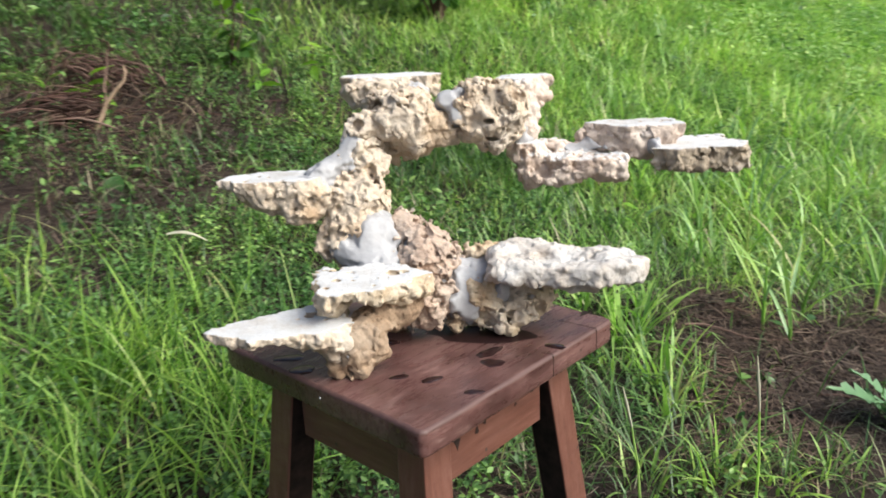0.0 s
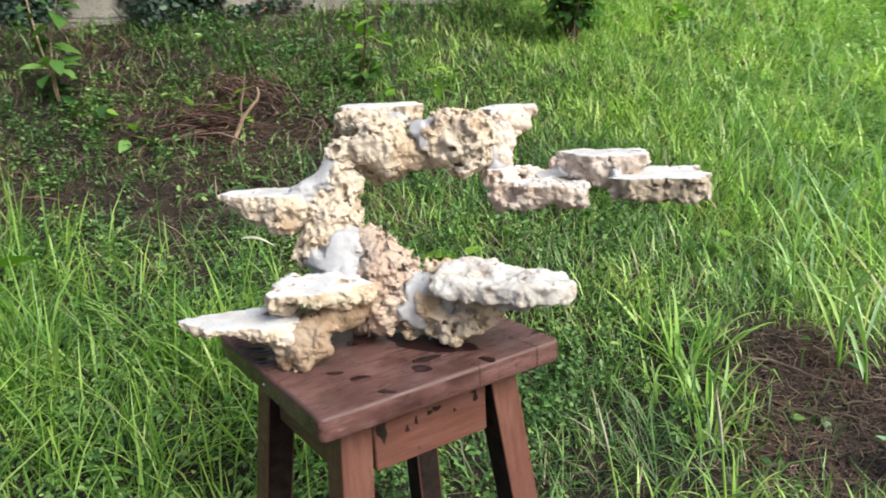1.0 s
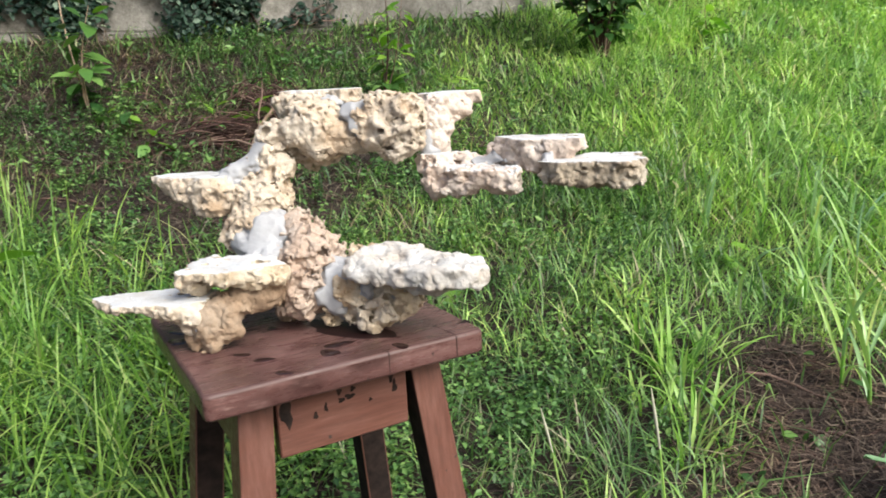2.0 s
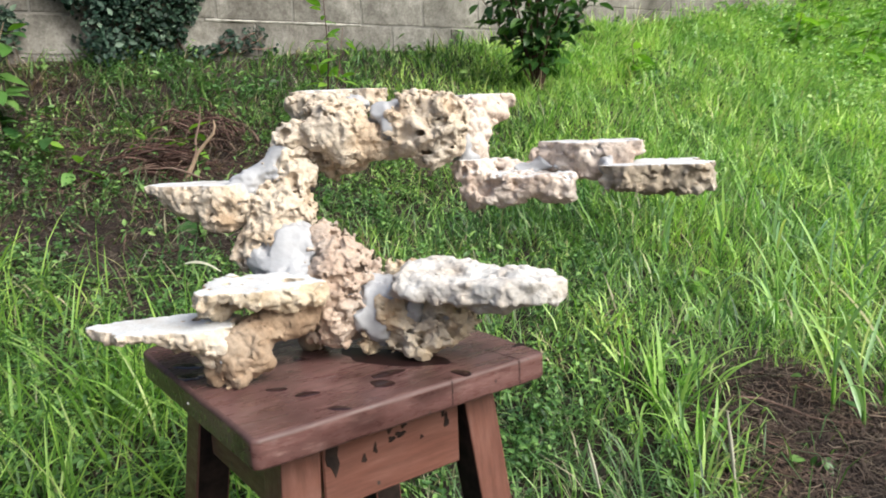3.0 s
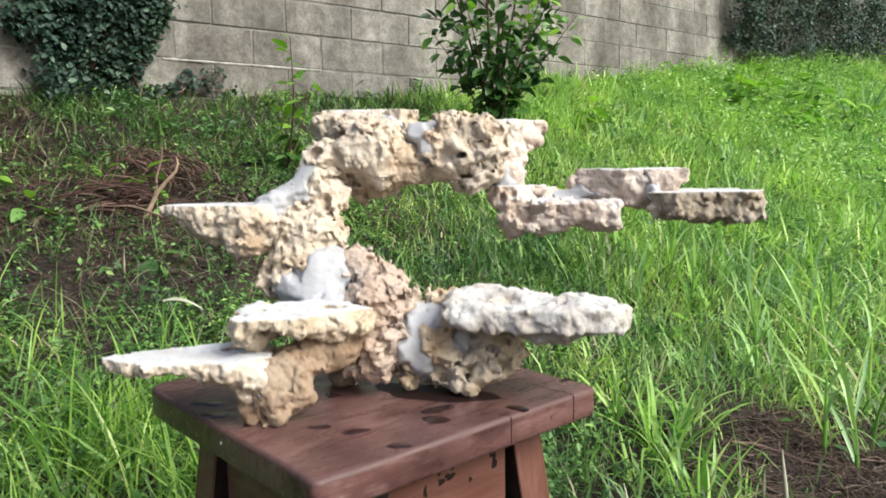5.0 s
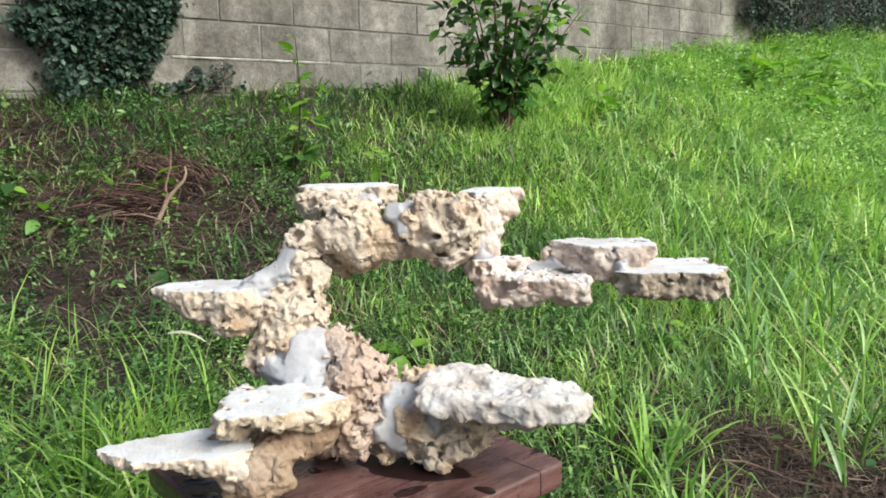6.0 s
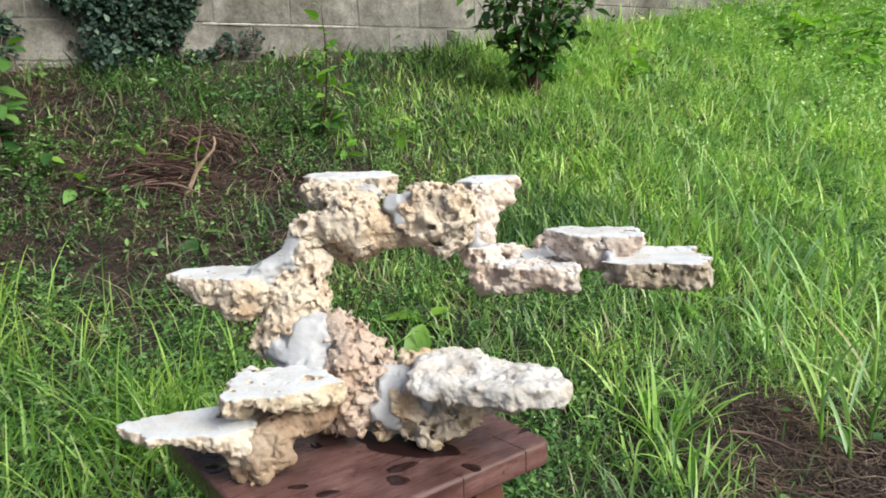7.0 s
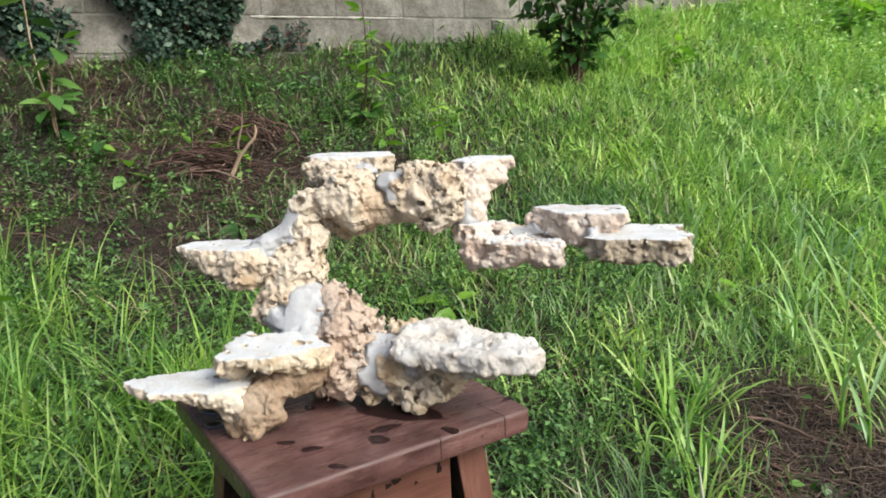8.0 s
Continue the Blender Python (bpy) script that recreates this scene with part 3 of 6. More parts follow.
def build_rocks():
    scape = thing("rock_sculpture", ROCK_AT, "cream porous limestone arch with flat ledges, on the brown stool", "rock sculpture")
    lumps = {}
    def rock(key, prims, mats=(LIMESTONE,), name="rock", **kw):
        lumps[key] = prims
        return solid(name, prims, mats, scape, ROCK_AT, **kw)
    # arch, upper left lump and its ledge
    rock("A", [("cone", (-0.102, 0.815, 0.672), (-0.040, 0.832, 0.680), 0.013, 0.032), ("ball", (-0.062, 0.852, 0.652), (0.022, 0.022, 0.020)),
               ("ball", (-0.028, 0.85, 0.668), (0.026, 0.026, 0.026)), ("ball", (-0.058, 0.85, 0.696), (0.032, 0.028, 0.016)), ("cone", (-0.095, 0.82, 0.668), (-0.06, 0.845, 0.652), 0.010, 0.014), ("ball", (-0.004, 0.848, 0.668), (0.022, 0.022, 0.020))], seed=0.1, pit=(0.0092, 0.46), lump=(0.007, 45))
    rock("Al", [("slab", [(-0.125, 0.89), (-0.10, 0.872), (-0.02, 0.862), (-0.004, 0.885), (-0.03, 0.94), (-0.11, 0.94)], 0.704, 0.734, 0.006),
                ("ball", (-0.072, 0.895, 0.698), (0.036, 0.028, 0.016)), ("ball", (-0.075, 0.872, 0.708), (0.046, 0.024, 0.018))], (LIMESTONE, SAWN), "ledge", top=0.726, seed=0.7, lump=(0.004, 60), knob=(0.004, 0.012))
    # upper right lump
    rock("B", [("ball", (0.046, 0.855, 0.680), (0.046, 0.034, 0.033)), ("ball", (0.042, 0.850, 0.708), (0.026, 0.018, 0.013)), ("ball", (0.060, 0.852, 0.698), (0.034, 0.024, 0.020)),
               ("cone", (0.070, 0.850, 0.692), (0.066, 0.852, 0.658), 0.017, 0.017), ("ball", (0.012, 0.85, 0.676), (0.022, 0.024, 0.024))],
         seed=1.3, pit=(0.0092, 0.48), lump=(0.008, 48), holes=[((0.047, 0.823, 0.676), (0.006, 0.012, 0.0035))])
    rock("C", [("slab", [(0.06, 0.915), (0.095, 0.90), (0.133, 0.948), (0.128, 0.975), (0.07, 0.965)], 0.698, 0.722, 0.005), ("ball", (0.10, 0.925, 0.694), (0.028, 0.022, 0.016)),
               ("cone", (0.088, 0.90, 0.690), (0.092, 0.890, 0.655), 0.021, 0.019)], (ROSESTONE, SAWN), "ledge", top=0.7155, seed=2.2, lump=(0.004, 55), pit=(0.012, 0.28), knob=(0.003, 0.014))
    # right arm: lower ledge, upper ledge, weathered end slab
    rock("E", [("cone", (0.088, 0.884, 0.652), (0.099, 0.868, 0.612), 0.018, 0.021), ("ball", (0.112, 0.858, 0.606), (0.020, 0.018, 0.012)), ("cone", (0.105, 0.893, 0.630), (0.165, 0.892, 0.632), 0.014, 0.009),
               ("slab", [(0.115, 0.845), (0.160, 0.832), (0.203, 0.832), (0.207, 0.85), (0.19, 0.88), (0.12, 0.89)], 0.604, 0.6275, 0.003),
               ("ball", (0.125, 0.852, 0.604), (0.026, 0.014, 0.010)), ("ball", (0.185, 0.845, 0.606), (0.016, 0.012, 0.008))], (ROSESTONE, SAWN), "ledge", top=0.644, seed=3.1, lump=(0.004, 60), pit=(0.010, 0.42), knob=(0.0032, 0.013), blend=0.008, white=(0.6275,),
         holes=[((0.0865, 0.852, 0.632), (0.004, 0.014, 0.007)), ((0.080, 0.852, 0.618), (0.004, 0.012, 0.003)), ((0.112, 0.838, 0.612), (0.009, 0.008, 0.005))])
    rock("F", [("slab", [(0.160, 0.896), (0.192, 0.868), (0.210, 0.852), (0.273, 0.853), (0.281, 0.880), (0.265, 0.912), (0.185, 0.916)], 0.644, 0.668, 0.004),
               ("ball", (0.232, 0.872, 0.638), (0.034, 0.018, 0.013)), ("ball", (0.226, 0.868, 0.631), (0.020, 0.014, 0.012)), ("cone", (0.165, 0.892, 0.643), (0.195, 0.872, 0.638), 0.008, 0.009)], (ROSESTONE, SAWN), "ledge", top=0.660, seed=4.4, lump=(0.0035, 50), knob=(0.0026, 0.014))
    rock("G", [("slab", [(0.230, 0.832), (0.255, 0.818), (0.325, 0.820), (0.346, 0.838), (0.338, 0.868), (0.325, 0.886), (0.272, 0.896), (0.25, 0.87)], 0.609, 0.644, 0.010),
               ("slab", [(0.27, 0.885), (0.325, 0.880), (0.337, 0.912), (0.275, 0.918)], 0.622, 0.640, 0.004)],
         (GREYSTONE, SAWN), "ledge", top=0.637, seed=5.2, lump=(0.005, 50), fine=(0.003, 150), pit=(0.012, 0.24), knob=(0.0055, 0.012), label="weathered grey-brown stone ledge with a pale top")
    # left column
    rock("H", [("cone", (-0.084, 0.812, 0.638), (-0.102, 0.797, 0.600), 0.019, 0.031), ("cone", (-0.102, 0.797, 0.600), (-0.106, 0.784, 0.566), 0.031, 0.036),
               ("ball", (-0.120, 0.775, 0.556), (0.026, 0.022, 0.016)), ("cone", (-0.098, 0.812, 0.656), (-0.126, 0.797, 0.622), 0.013, 0.013)], seed=6.6, pit=(0.0084, 0.49), lump=(0.004, 48), knob=(0.008, 0.012),
         holes=[((-0.083, 0.785, 0.633), (0.006, 0.012, 0.010)), ((-0.119, 0.762, 0.598), 0.005)])
    rock("I", [("slab", [(-0.246, 0.778), (-0.20, 0.757), (-0.15, 0.762), (-0.135, 0.785), (-0.15, 0.812), (-0.19, 0.822), (-0.232, 0.803)], 0.622, 0.640, 0.003),
               ("ball", (-0.172, 0.774, 0.614), (0.046, 0.022, 0.022)), ("ball", (-0.158, 0.774, 0.600), (0.024, 0.018, 0.018)), ("ball", (-0.205, 0.773, 0.622), (0.028, 0.014, 0.012))],
         (LIMESTONE, SAWN), "ledge", top=0.632, seed=7.7, lump=(0.004, 52), pit=(0.012, 0.30), knob=(0.0042, 0.015))
    # rose-tinted block beneath
    rock("J", [("cone", (-0.047, 0.782, 0.566), (-0.028, 0.767, 0.532), 0.022, 0.038), ("cone", (-0.028, 0.767, 0.532), (-0.029, 0.744, 0.502), 0.038, 0.034), ("ball", (-0.022, 0.740, 0.503), (0.026, 0.022, 0.024))],
         (PINKSTONE,), seed=8.8, pit=(0.0095, 0.57), lump=(0.005, 50), fine=(0.0022, 150), knob=(0.007, 0.012), label="rose-tinted porous limestone block")
    # two low left ledges
    rock("K", [("slab", [(-0.118, 0.636), (-0.132, 0.668), (-0.140, 0.708), (-0.134, 0.730), (-0.116, 0.722), (-0.085, 0.740), (-0.04, 0.715), (-0.022, 0.695), (-0.046, 0.668), (-0.083, 0.645)], 0.533, 0.556, 0.004),
               ("ball", (-0.045, 0.690, 0.532), (0.026, 0.022, 0.011)), ("ball", (-0.116, 0.674, 0.530), (0.018, 0.022, 0.014))],
         (YELLOWSTONE, SAWN), "ledge", top=0.547, seed=9.4, lump=(0.004, 60), pit=(0.013, 0.38), knob=(0.006, 0.011), holes=[((-0.088, 0.665, 0.524), (0.010, 0.022, 0.008)), ((-0.05, 0.700, 0.547), (0.007, 0.005, 0.003)), ((-0.10, 0.690, 0.548), (0.008, 0.004, 0.003))], label="flat ochre-edged limestone ledge with a white sawn top")
    rock("L", [("slab", [(-0.232, 0.640), (-0.218, 0.660), (-0.189, 0.676), (-0.146, 0.700), (-0.108, 0.690), (-0.100, 0.650), (-0.125, 0.630), (-0.157, 0.620), (-0.185, 0.612)], 0.506, 0.523, 0.003),
               ("ball", (-0.128, 0.650, 0.504), (0.030, 0.022, 0.012)), ("ball", (-0.114, 0.648, 0.496), (0.015, 0.014, 0.018))], (LIMESTONE, SAWN), "ledge", top=0.5155, seed=10.2, lump=(0.003, 70), pit=(0.014, 0.30), knob=(0.0024, 0.012))
    # foot under them
    rock("M", [("cone", (-0.110, 0.653, 0.488), (-0.117, 0.650, 0.465), 0.013, 0.009), ("cone", (-0.098, 0.652, 0.490), (-0.094, 0.649, 0.464), 0.014, 0.010),
               ("cone", (-0.086, 0.664, 0.494), (-0.074, 0.661, 0.479), 0.016, 0.0115), ("cone", (-0.098, 0.657, 0.494), (-0.052, 0.700, 0.519), 0.016, 0.021),
               ("cone", (-0.052, 0.700, 0.515), (-0.055, 0.745, 0.505), 0.018, 0.018), ("cone", (-0.058, 0.765, 0.49), (-0.066, 0.768, 0.47), 0.018, 0.016)],
         (TANSTONE,), seed=11.9, lump=(0.003, 60), fine=(0.0014, 200), pit=(0.008, 0.32), knob=(0.003, 0.012), floor=SEAT_Z, label="tan limestone foot with stubby knobs, toned dark for shade")
    # base on the right and its long slab
    rock("N", [("ball", (0.062, 0.760, 0.495), (0.048, 0.030, 0.028)), ("ball", (0.030, 0.752, 0.503), (0.030, 0.027, 0.029)), ("ball", (0.048, 0.748, 0.476), (0.036, 0.020, 0.016)),
               ("ball", (0.004, 0.749, 0.479), (0.018, 0.016, 0.020)), ("ball", (0.042, 0.784, 0.530), (0.032, 0.020, 0.020))],
         (YELLOWSTONE,), seed=12.5, pit=(0.0095, 0.56), lump=(0.005, 52), fine=(0.0022, 150), knob=(0.0075, 0.012), floor=SEAT_Z)
    rock("O", [("slab", [(0.036, 0.722), (0.042, 0.755), (0.05, 0.785), (0.075, 0.797), (0.100, 0.795), (0.118, 0.776), (0.157, 0.764), (0.184, 0.748), (0.199, 0.715), (0.182, 0.695), (0.144, 0.688), (0.105, 0.695), (0.070, 0.705)], 0.525, 0.546, 0.0025),
               ("ball", (0.135, 0.722, 0.523), (0.026, 0.02, 0.010)), ("ball", (0.075, 0.765, 0.543), (0.032, 0.024, 0.011)), ("ball", (0.115, 0.752, 0.543), (0.018, 0.02, 0.009)), ("ball", (0.165, 0.735, 0.543), (0.020, 0.018, 0.009)), ("ball", (0.062, 0.715, 0.534), (0.024, 0.014, 0.009))],
         (PALESTONE,), "ledge", seed=13.3, lump=(0.0030, 40), fine=(0.0020, 110), pit=(0.016, 0.26), knob=(0.0025, 0.015), label="long thick off-white rough stone slab")
    lumps["S"] = [("cone", (-0.108, 0.812, 0.661), (-0.130, 0.797, 0.636), 0.007, 0.008), ("ball", (-0.140, 0.790, 0.627), (0.013, 0.012, 0.008)), ("ball", (-0.098, 0.816, 0.660), (0.014, 0.012, 0.008))]
    lumps["U"] = [("ball", (0.002, 0.851, 0.690), (0.026, 0.021, 0.023))]
    lumps["V"] = [("ball", (-0.085, 0.780, 0.566), (0.032, 0.026, 0.026)), ("ball", (-0.090, 0.770, 0.548), (0.036, 0.024, 0.018)), ("ball", (-0.080, 0.745, 0.538), (0.030, 0.024, 0.014))]
    lumps["T"] = [("ball", (0.010, 0.770, 0.503), (0.020, 0.018, 0.032))]
    # white putty smeared over the joints
    for i, (keys, region) in enumerate((
            ("HJV", [("ball", (-0.082, 0.758, 0.568), (0.026, 0.040, 0.027)), ("ball", (-0.096, 0.755, 0.552), (0.036, 0.036, 0.018)), ("ball", (-0.082, 0.745, 0.540), (0.030, 0.036, 0.016))]),
            ("HSI", [("cone", (-0.104, 0.800, 0.664), (-0.146, 0.780, 0.618), 0.019, 0.020)]),
            ("ABU", [("ball", (0.002, 0.832, 0.702), (0.017, 0.045, 0.016)), ("ball", (0.010, 0.830, 0.684), (0.015, 0.04, 0.018))]),
            (("A", "Al"), [("ball", (-0.035, 0.856, 0.709), (0.030, 0.020, 0.010))]),
            ("JNT", [("ball", (0.012, 0.748, 0.506), (0.022, 0.040, 0.036)), ("ball", (0.030, 0.765, 0.530), (0.020, 0.03, 0.012))]),
            ("CE", [("ball", (0.086, 0.876, 0.658), (0.018, 0.034, 0.022))]),
            ("EF", [("ball", (0.160, 0.868, 0.634), (0.034, 0.024, 0.012))]),
            ("NO", [("ball", (0.058, 0.735, 0.513), (0.012, 0.022, 0.017)), ("ball", (0.092, 0.735, 0.504), (0.015, 0.02, 0.009))]),
            ("LM", [("ball", (-0.104, 0.645, 0.500), (0.009, 0.016, 0.011))]),
            ("FG", [("ball", (0.236, 0.848, 0.638), (0.012, 0.020, 0.015))]))):
        solid("putty_joint", [q for k in keys for q in lumps[k]], (PUTTY,), scape, ROCK_AT, blend=0.020, lump=(0.0010, 30), fine=(0.0004, 120), pit=None, knob=None, grow=-0.0012,
              region=region, seed=20.0 + i, label="smooth white putty seam")


build_rocks()


def water_drop(at, r):
    bm = bmesh.new()
    bmesh.ops.create_uvsphere(bm, u_segments=14, v_segments=10, radius=r)
    for v in bm.verts:
        if v.co.z > 0:
            v.co.x *= 1 - 0.6 * v.co.z / r
            v.co.y *= 1 - 0.6 * v.co.z / r
            v.co.z *= 1.7
    for f in bm.faces:
        f.smooth = True
    part("water_drop", bm, WATER, bpy.data.objects["rock_sculpture"], "clear hanging water drop", Matrix.Translation(Vector(at) - Vector(ROCK_AT)))


for at, r in (((0.1152, 0.845, 0.598), 0.0024), ((0.1408, 0.845, 0.596), 0.0018), ((0.1655, 0.705, 0.514), 0.0016)):
    water_drop(at, r)


# ---- stool ----
def build_stool():
    at, turn, half = (-0.041, 0.759, 0.0), 47.7, 0.1545
    ground0 = float(ground_z(at[0], at[1])) - 0.03
    stool = thing("stool", (at[0], at[1], ground0), "worn brown-painted square wooden stool standing in grass", "stool")
    stool.matrix_basis = pose(at[0], at[1], ground0, 0, 0, turn)
    top = SEAT_Z - ground0
    thick = 0.027
    # seat: rounded square with softened, knocked edges
    bm = bmesh.new()
    ring = []
    rnd = random.Random(2)
    for cx, cy, a0, r in ((1, 1, 0, 0.014), (-1, 1, 90, 0.022), (-1, -1, 180, 0.008), (1, -1, 270, 0.010)):
        for k in range(6):
            a = radians(a0 + 90 * k / 5)
            ring.append(((half - r) * cx + r * math.cos(a), (half - r) * cy + r * math.sin(a)))
    fine = []
    for i in range(len(ring)):
        p, q = ring[i], ring[(i + 1) % len(ring)]
        m = max(1, int(math.hypot(q[0] - p[0], q[1] - p[1]) / 0.02))
        for k in range(m):
            fine.append((p[0] + (q[0] - p[0]) * k / m + rnd.uniform(-0.0006, 0.0006), p[1] + (q[1] - p[1]) * k / m + rnd.uniform(-0.0006, 0.0006)))
    vs = [bm.verts.new((x, y, top)) for x, y in fine]
    f = bm.faces.new(vs)
    ext = bmesh.ops.extrude_face_region(bm, geom=[f])
    for v in ext["geom"]:
        if isinstance(v, bmesh.types.BMVert):
            v.co.z -= thick
    bmesh.ops.recalc_face_normals(bm, faces=bm.faces)
    rim = [e for e in bm.edges if abs(e.verts[0].co.z - e.verts[1].co.z) < 1e-5]
    bmesh.ops.bevel(bm, geom=rim, offset=0.004, segments=4, affect="EDGES", profile=0.5)
    for f in bm.faces:
        f.smooth = abs(f.normal.z) < 0.99
    seat = part("seat", bm, SEAT_PAINT, stool)
    seat.data.materials.append(EDGE_PAINT)
    for f in seat.data.polygons:
        if f.center.z > top - 0.005 and f.normal.z < 0.99:
            f.material_index = 1
    # rails under the seat, set in from its edge
    inset, rail_h = 0.044, 0.080
    rail_top = top - thick
    for k in range(4):
        part("rail", box_bm((-half + 0.079, -half + inset, rail_top - rail_h), (half - 0.079, -half + inset + 0.018, rail_top), 0.0015), RAIL_PAINT, stool, m=pose(0, 0, 0, 0, 0, 90 * k))
    # splayed square legs
    for k in range(4):
        bm = bmesh.new()
        tx, bx, w = half - 0.058, half - 0.012, 0.0185
        lo = [bm.verts.new((bx + sx * w, bx + sy * w, 0)) for sx, sy in ((-1, -1), (1, -1), (1, 1), (-1, 1))]
        hi = [bm.verts.new((tx + sx * w, tx + sy * w, rail_top)) for sx, sy in ((-1, -1), (1, -1), (1, 1), (-1, 1))]
        bm.faces.new(lo[::-1])
        bm.faces.new(hi)
        for i in range(4):
            j = (i + 1) % 4
            bm.faces.new((lo[i], lo[j], hi[j], hi[i]))
        bmesh.ops.bevel(bm, geom=list(bm.edges), offset=0.002, segments=2, affect="EDGES", profile=0.6)
        me = bpy.data.meshes.new("leg")
        bm.to_mesh(me)
        bm.free()
        me.materials.append(LEG_PAINT)
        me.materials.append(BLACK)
        # inner faces go near-black: the shade under the seat, put into the colour
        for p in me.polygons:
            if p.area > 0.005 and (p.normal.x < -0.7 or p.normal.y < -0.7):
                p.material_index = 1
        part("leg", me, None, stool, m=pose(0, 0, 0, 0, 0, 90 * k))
    inv = stool.matrix_basis.inverted()
    # wet patches and drips under the rock; the largest also paints in its shadow
    rnd = random.Random(9)
    def patch(name, mat, centre, rx, ry, turn, thick, label=""):
        bm = bmesh.new()
        n = 36
        ph = rnd.uniform(0, 6)
        pts = []
        for i in range(n):
            a = 2 * math.pi * i / n
            w = 1 + 0.14 * math.sin(2 * a + ph) + 0.09 * math.sin(3 * a + 2 * ph) + 0.04 * math.sin(7 * a + ph)
            pts.append((rx * w * math.cos(a), ry * w * math.sin(a)))
        lo = [bm.verts.new((x, y, 0)) for x, y in pts]
        hi = [bm.verts.new((x * 0.86, y * 0.86, thick)) for x, y in pts]
        mid = [bm.verts.new((x * 0.45, y * 0.45, thick * 1.7)) for x, y in pts]
        bm.faces.new(mid)
        for i in range(n):
            bm.faces.new((hi[i], hi[(i + 1) % n], mid[(i + 1) % n], mid[i]))
        for i in range(n):
            bm.faces.new((lo[i], lo[(i + 1) % n], hi[(i + 1) % n], hi[i]))
        for f in bm.faces:
            f.smooth = True
        return part(name, bm, mat, seat, label, inv @ Matrix.Translation((centre[0], centre[1], SEAT_Z + 0.0001)) @ pose(0, 0, 0, 0, 0, turn))
    for c, rx, ry in (((-0.172, 0.699), 0.014, 0.009), ((-0.153, 0.670), 0.014, 0.009), ((-0.067, 0.729), 0.008, 0.006),
                      ((0.034, 0.694), 0.016, 0.008), ((0.036, 0.669), 0.012, 0.009), ((0.103, 0.702), 0.010, 0.007),
                      ((-0.055, 0.646), 0.009, 0.005), ((-0.024, 0.638), 0.010, 0.006), ((0.015, 0.610), 0.009, 0.005), ((-0.105, 0.664), 0.020, 0.010),
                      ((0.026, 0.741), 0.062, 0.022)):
        patch("wet_or_shaded_patch", WET if rx < 0.03 else DAMP_SHADE, c, rx, ry, rnd.uniform(-20, 40) if rx < 0.03 else -8, 0.0006 if rx < 0.03 else 0.00012, "dark wet or rock-shaded patch")
    bm = bmesh.new()
    bmesh.ops.create_icosphere(bm, subdivisions=2, radius=0.0014)
    for v in bm.verts:
        v.co.z *= 0.35
    part("paint_spot", bm, PUTTY, seat, "white paint spot", inv @ Matrix.Translation((-0.128, 0.6195, 0.4535)) @ pose(0, 0, 0, 80, 0, -42))
    # splits in the seat's edge
    for s, depth, w in ((0.118, 0.048, 0.00035), (0.036, 0.012, 0.00025)):
        bm = box_bm((s - w, -half - 0.0006, top - thick + 0.003), (s + w, -half + 0.0006, top - 0.001))
        part("crack", bm, BLACK, seat, "dark split in the wood")
        bm = bmesh.new()
        q = [bm.verts.new(p) for p in ((s - w, -half, top + 0.0003), (s + w, -half, top + 0.0003), (s - 0.004, -half + depth, top + 0.0003))]
        bm.faces.new(q)
        q2 = bmesh.ops.extrude_face_region(bm, geom=list(bm.faces))
        for v in q2["geom"]:
            if isinstance(v, bmesh.types.BMVert):
                v.co.z += 0.0003
        part("crack", bm, BLACK, seat, "dark split in the wood")
    # chipped corner
    bm = bmesh.new()
    q = [bm.verts.new(p) for p in ((half + 0.0004, -half + 0.030, top + 0.0003), (half + 0.0004, -half + 0.041, top + 0.0003), (half - 0.018, -half + 0.033, top + 0.0003))]
    bm.faces.new(q)
    for v in bmesh.ops.extrude_face_region(bm, geom=list(bm.faces))["geom"]:
        if isinstance(v, bmesh.types.BMVert):
            v.co.z -= 0.005
    bmesh.ops.recalc_face_normals(bm, faces=bm.faces)
    part("crack", bm, BLACK, seat, "dark chip at the corner")
    # flaked paint on the front rail
    def flake(x, z, rx, rz):
        bm = bmesh.new()
        n = 14
        ph = rnd.uniform(0, 6)
        lo, hi = [], []
        for i in range(n):
            a = 2 * math.pi * i / n
            w = 1 + 0.25 * math.sin(3 * a + ph) + rnd.uniform(-0.2, 0.2)
            lo.append(bm.verts.new((x + rx * w * math.cos(a), -half + inset, rail_top + z + rz * w * math.sin(a))))
            hi.append(bm.verts.new((x + rx * w * 0.93 * math.cos(a), -half + inset - 0.0005, rail_top + z + rz * w * 0.93 * math.sin(a))))
        bm.faces.new(hi)
        for i in range(n):
            bm.faces.new((lo[i], lo[(i + 1) % n], hi[(i + 1) % n], hi[i]))
        bmesh.ops.recalc_face_normals(bm, faces=bm.faces)
        part("paint_flake", bm, BLACK, stool, "black patch of flaked paint")
    for x, z, rx, rz in ((-0.066, -0.030, 0.007, 0.017), (-0.068, -0.008, 0.003, 0.004), (-0.034, -0.042, 0.003, 0.004), (-0.022, -0.036, 0.002, 0.005), (-0.006, -0.022, 0.003, 0.004),
                         (0.006, -0.030, 0.006, 0.003), (0.010, -0.022, 0.003, 0.003), (-0.004, -0.032, 0.004, 0.003), (0.004, -0.012, 0.002, 0.005), (0.056, -0.014, 0.005, 0.010), (0.060, -0.032, 0.003, 0.008), (0.030, -0.040, 0.002, 0.002)):
        flake(x, z, rx, rz)


build_stool()


# ---- plants ----
def patch_at(x, y, cx, cy, rx, ry):
    return np.exp(-((x - cx) / rx) ** 2 - ((y - cy) / ry) ** 2)


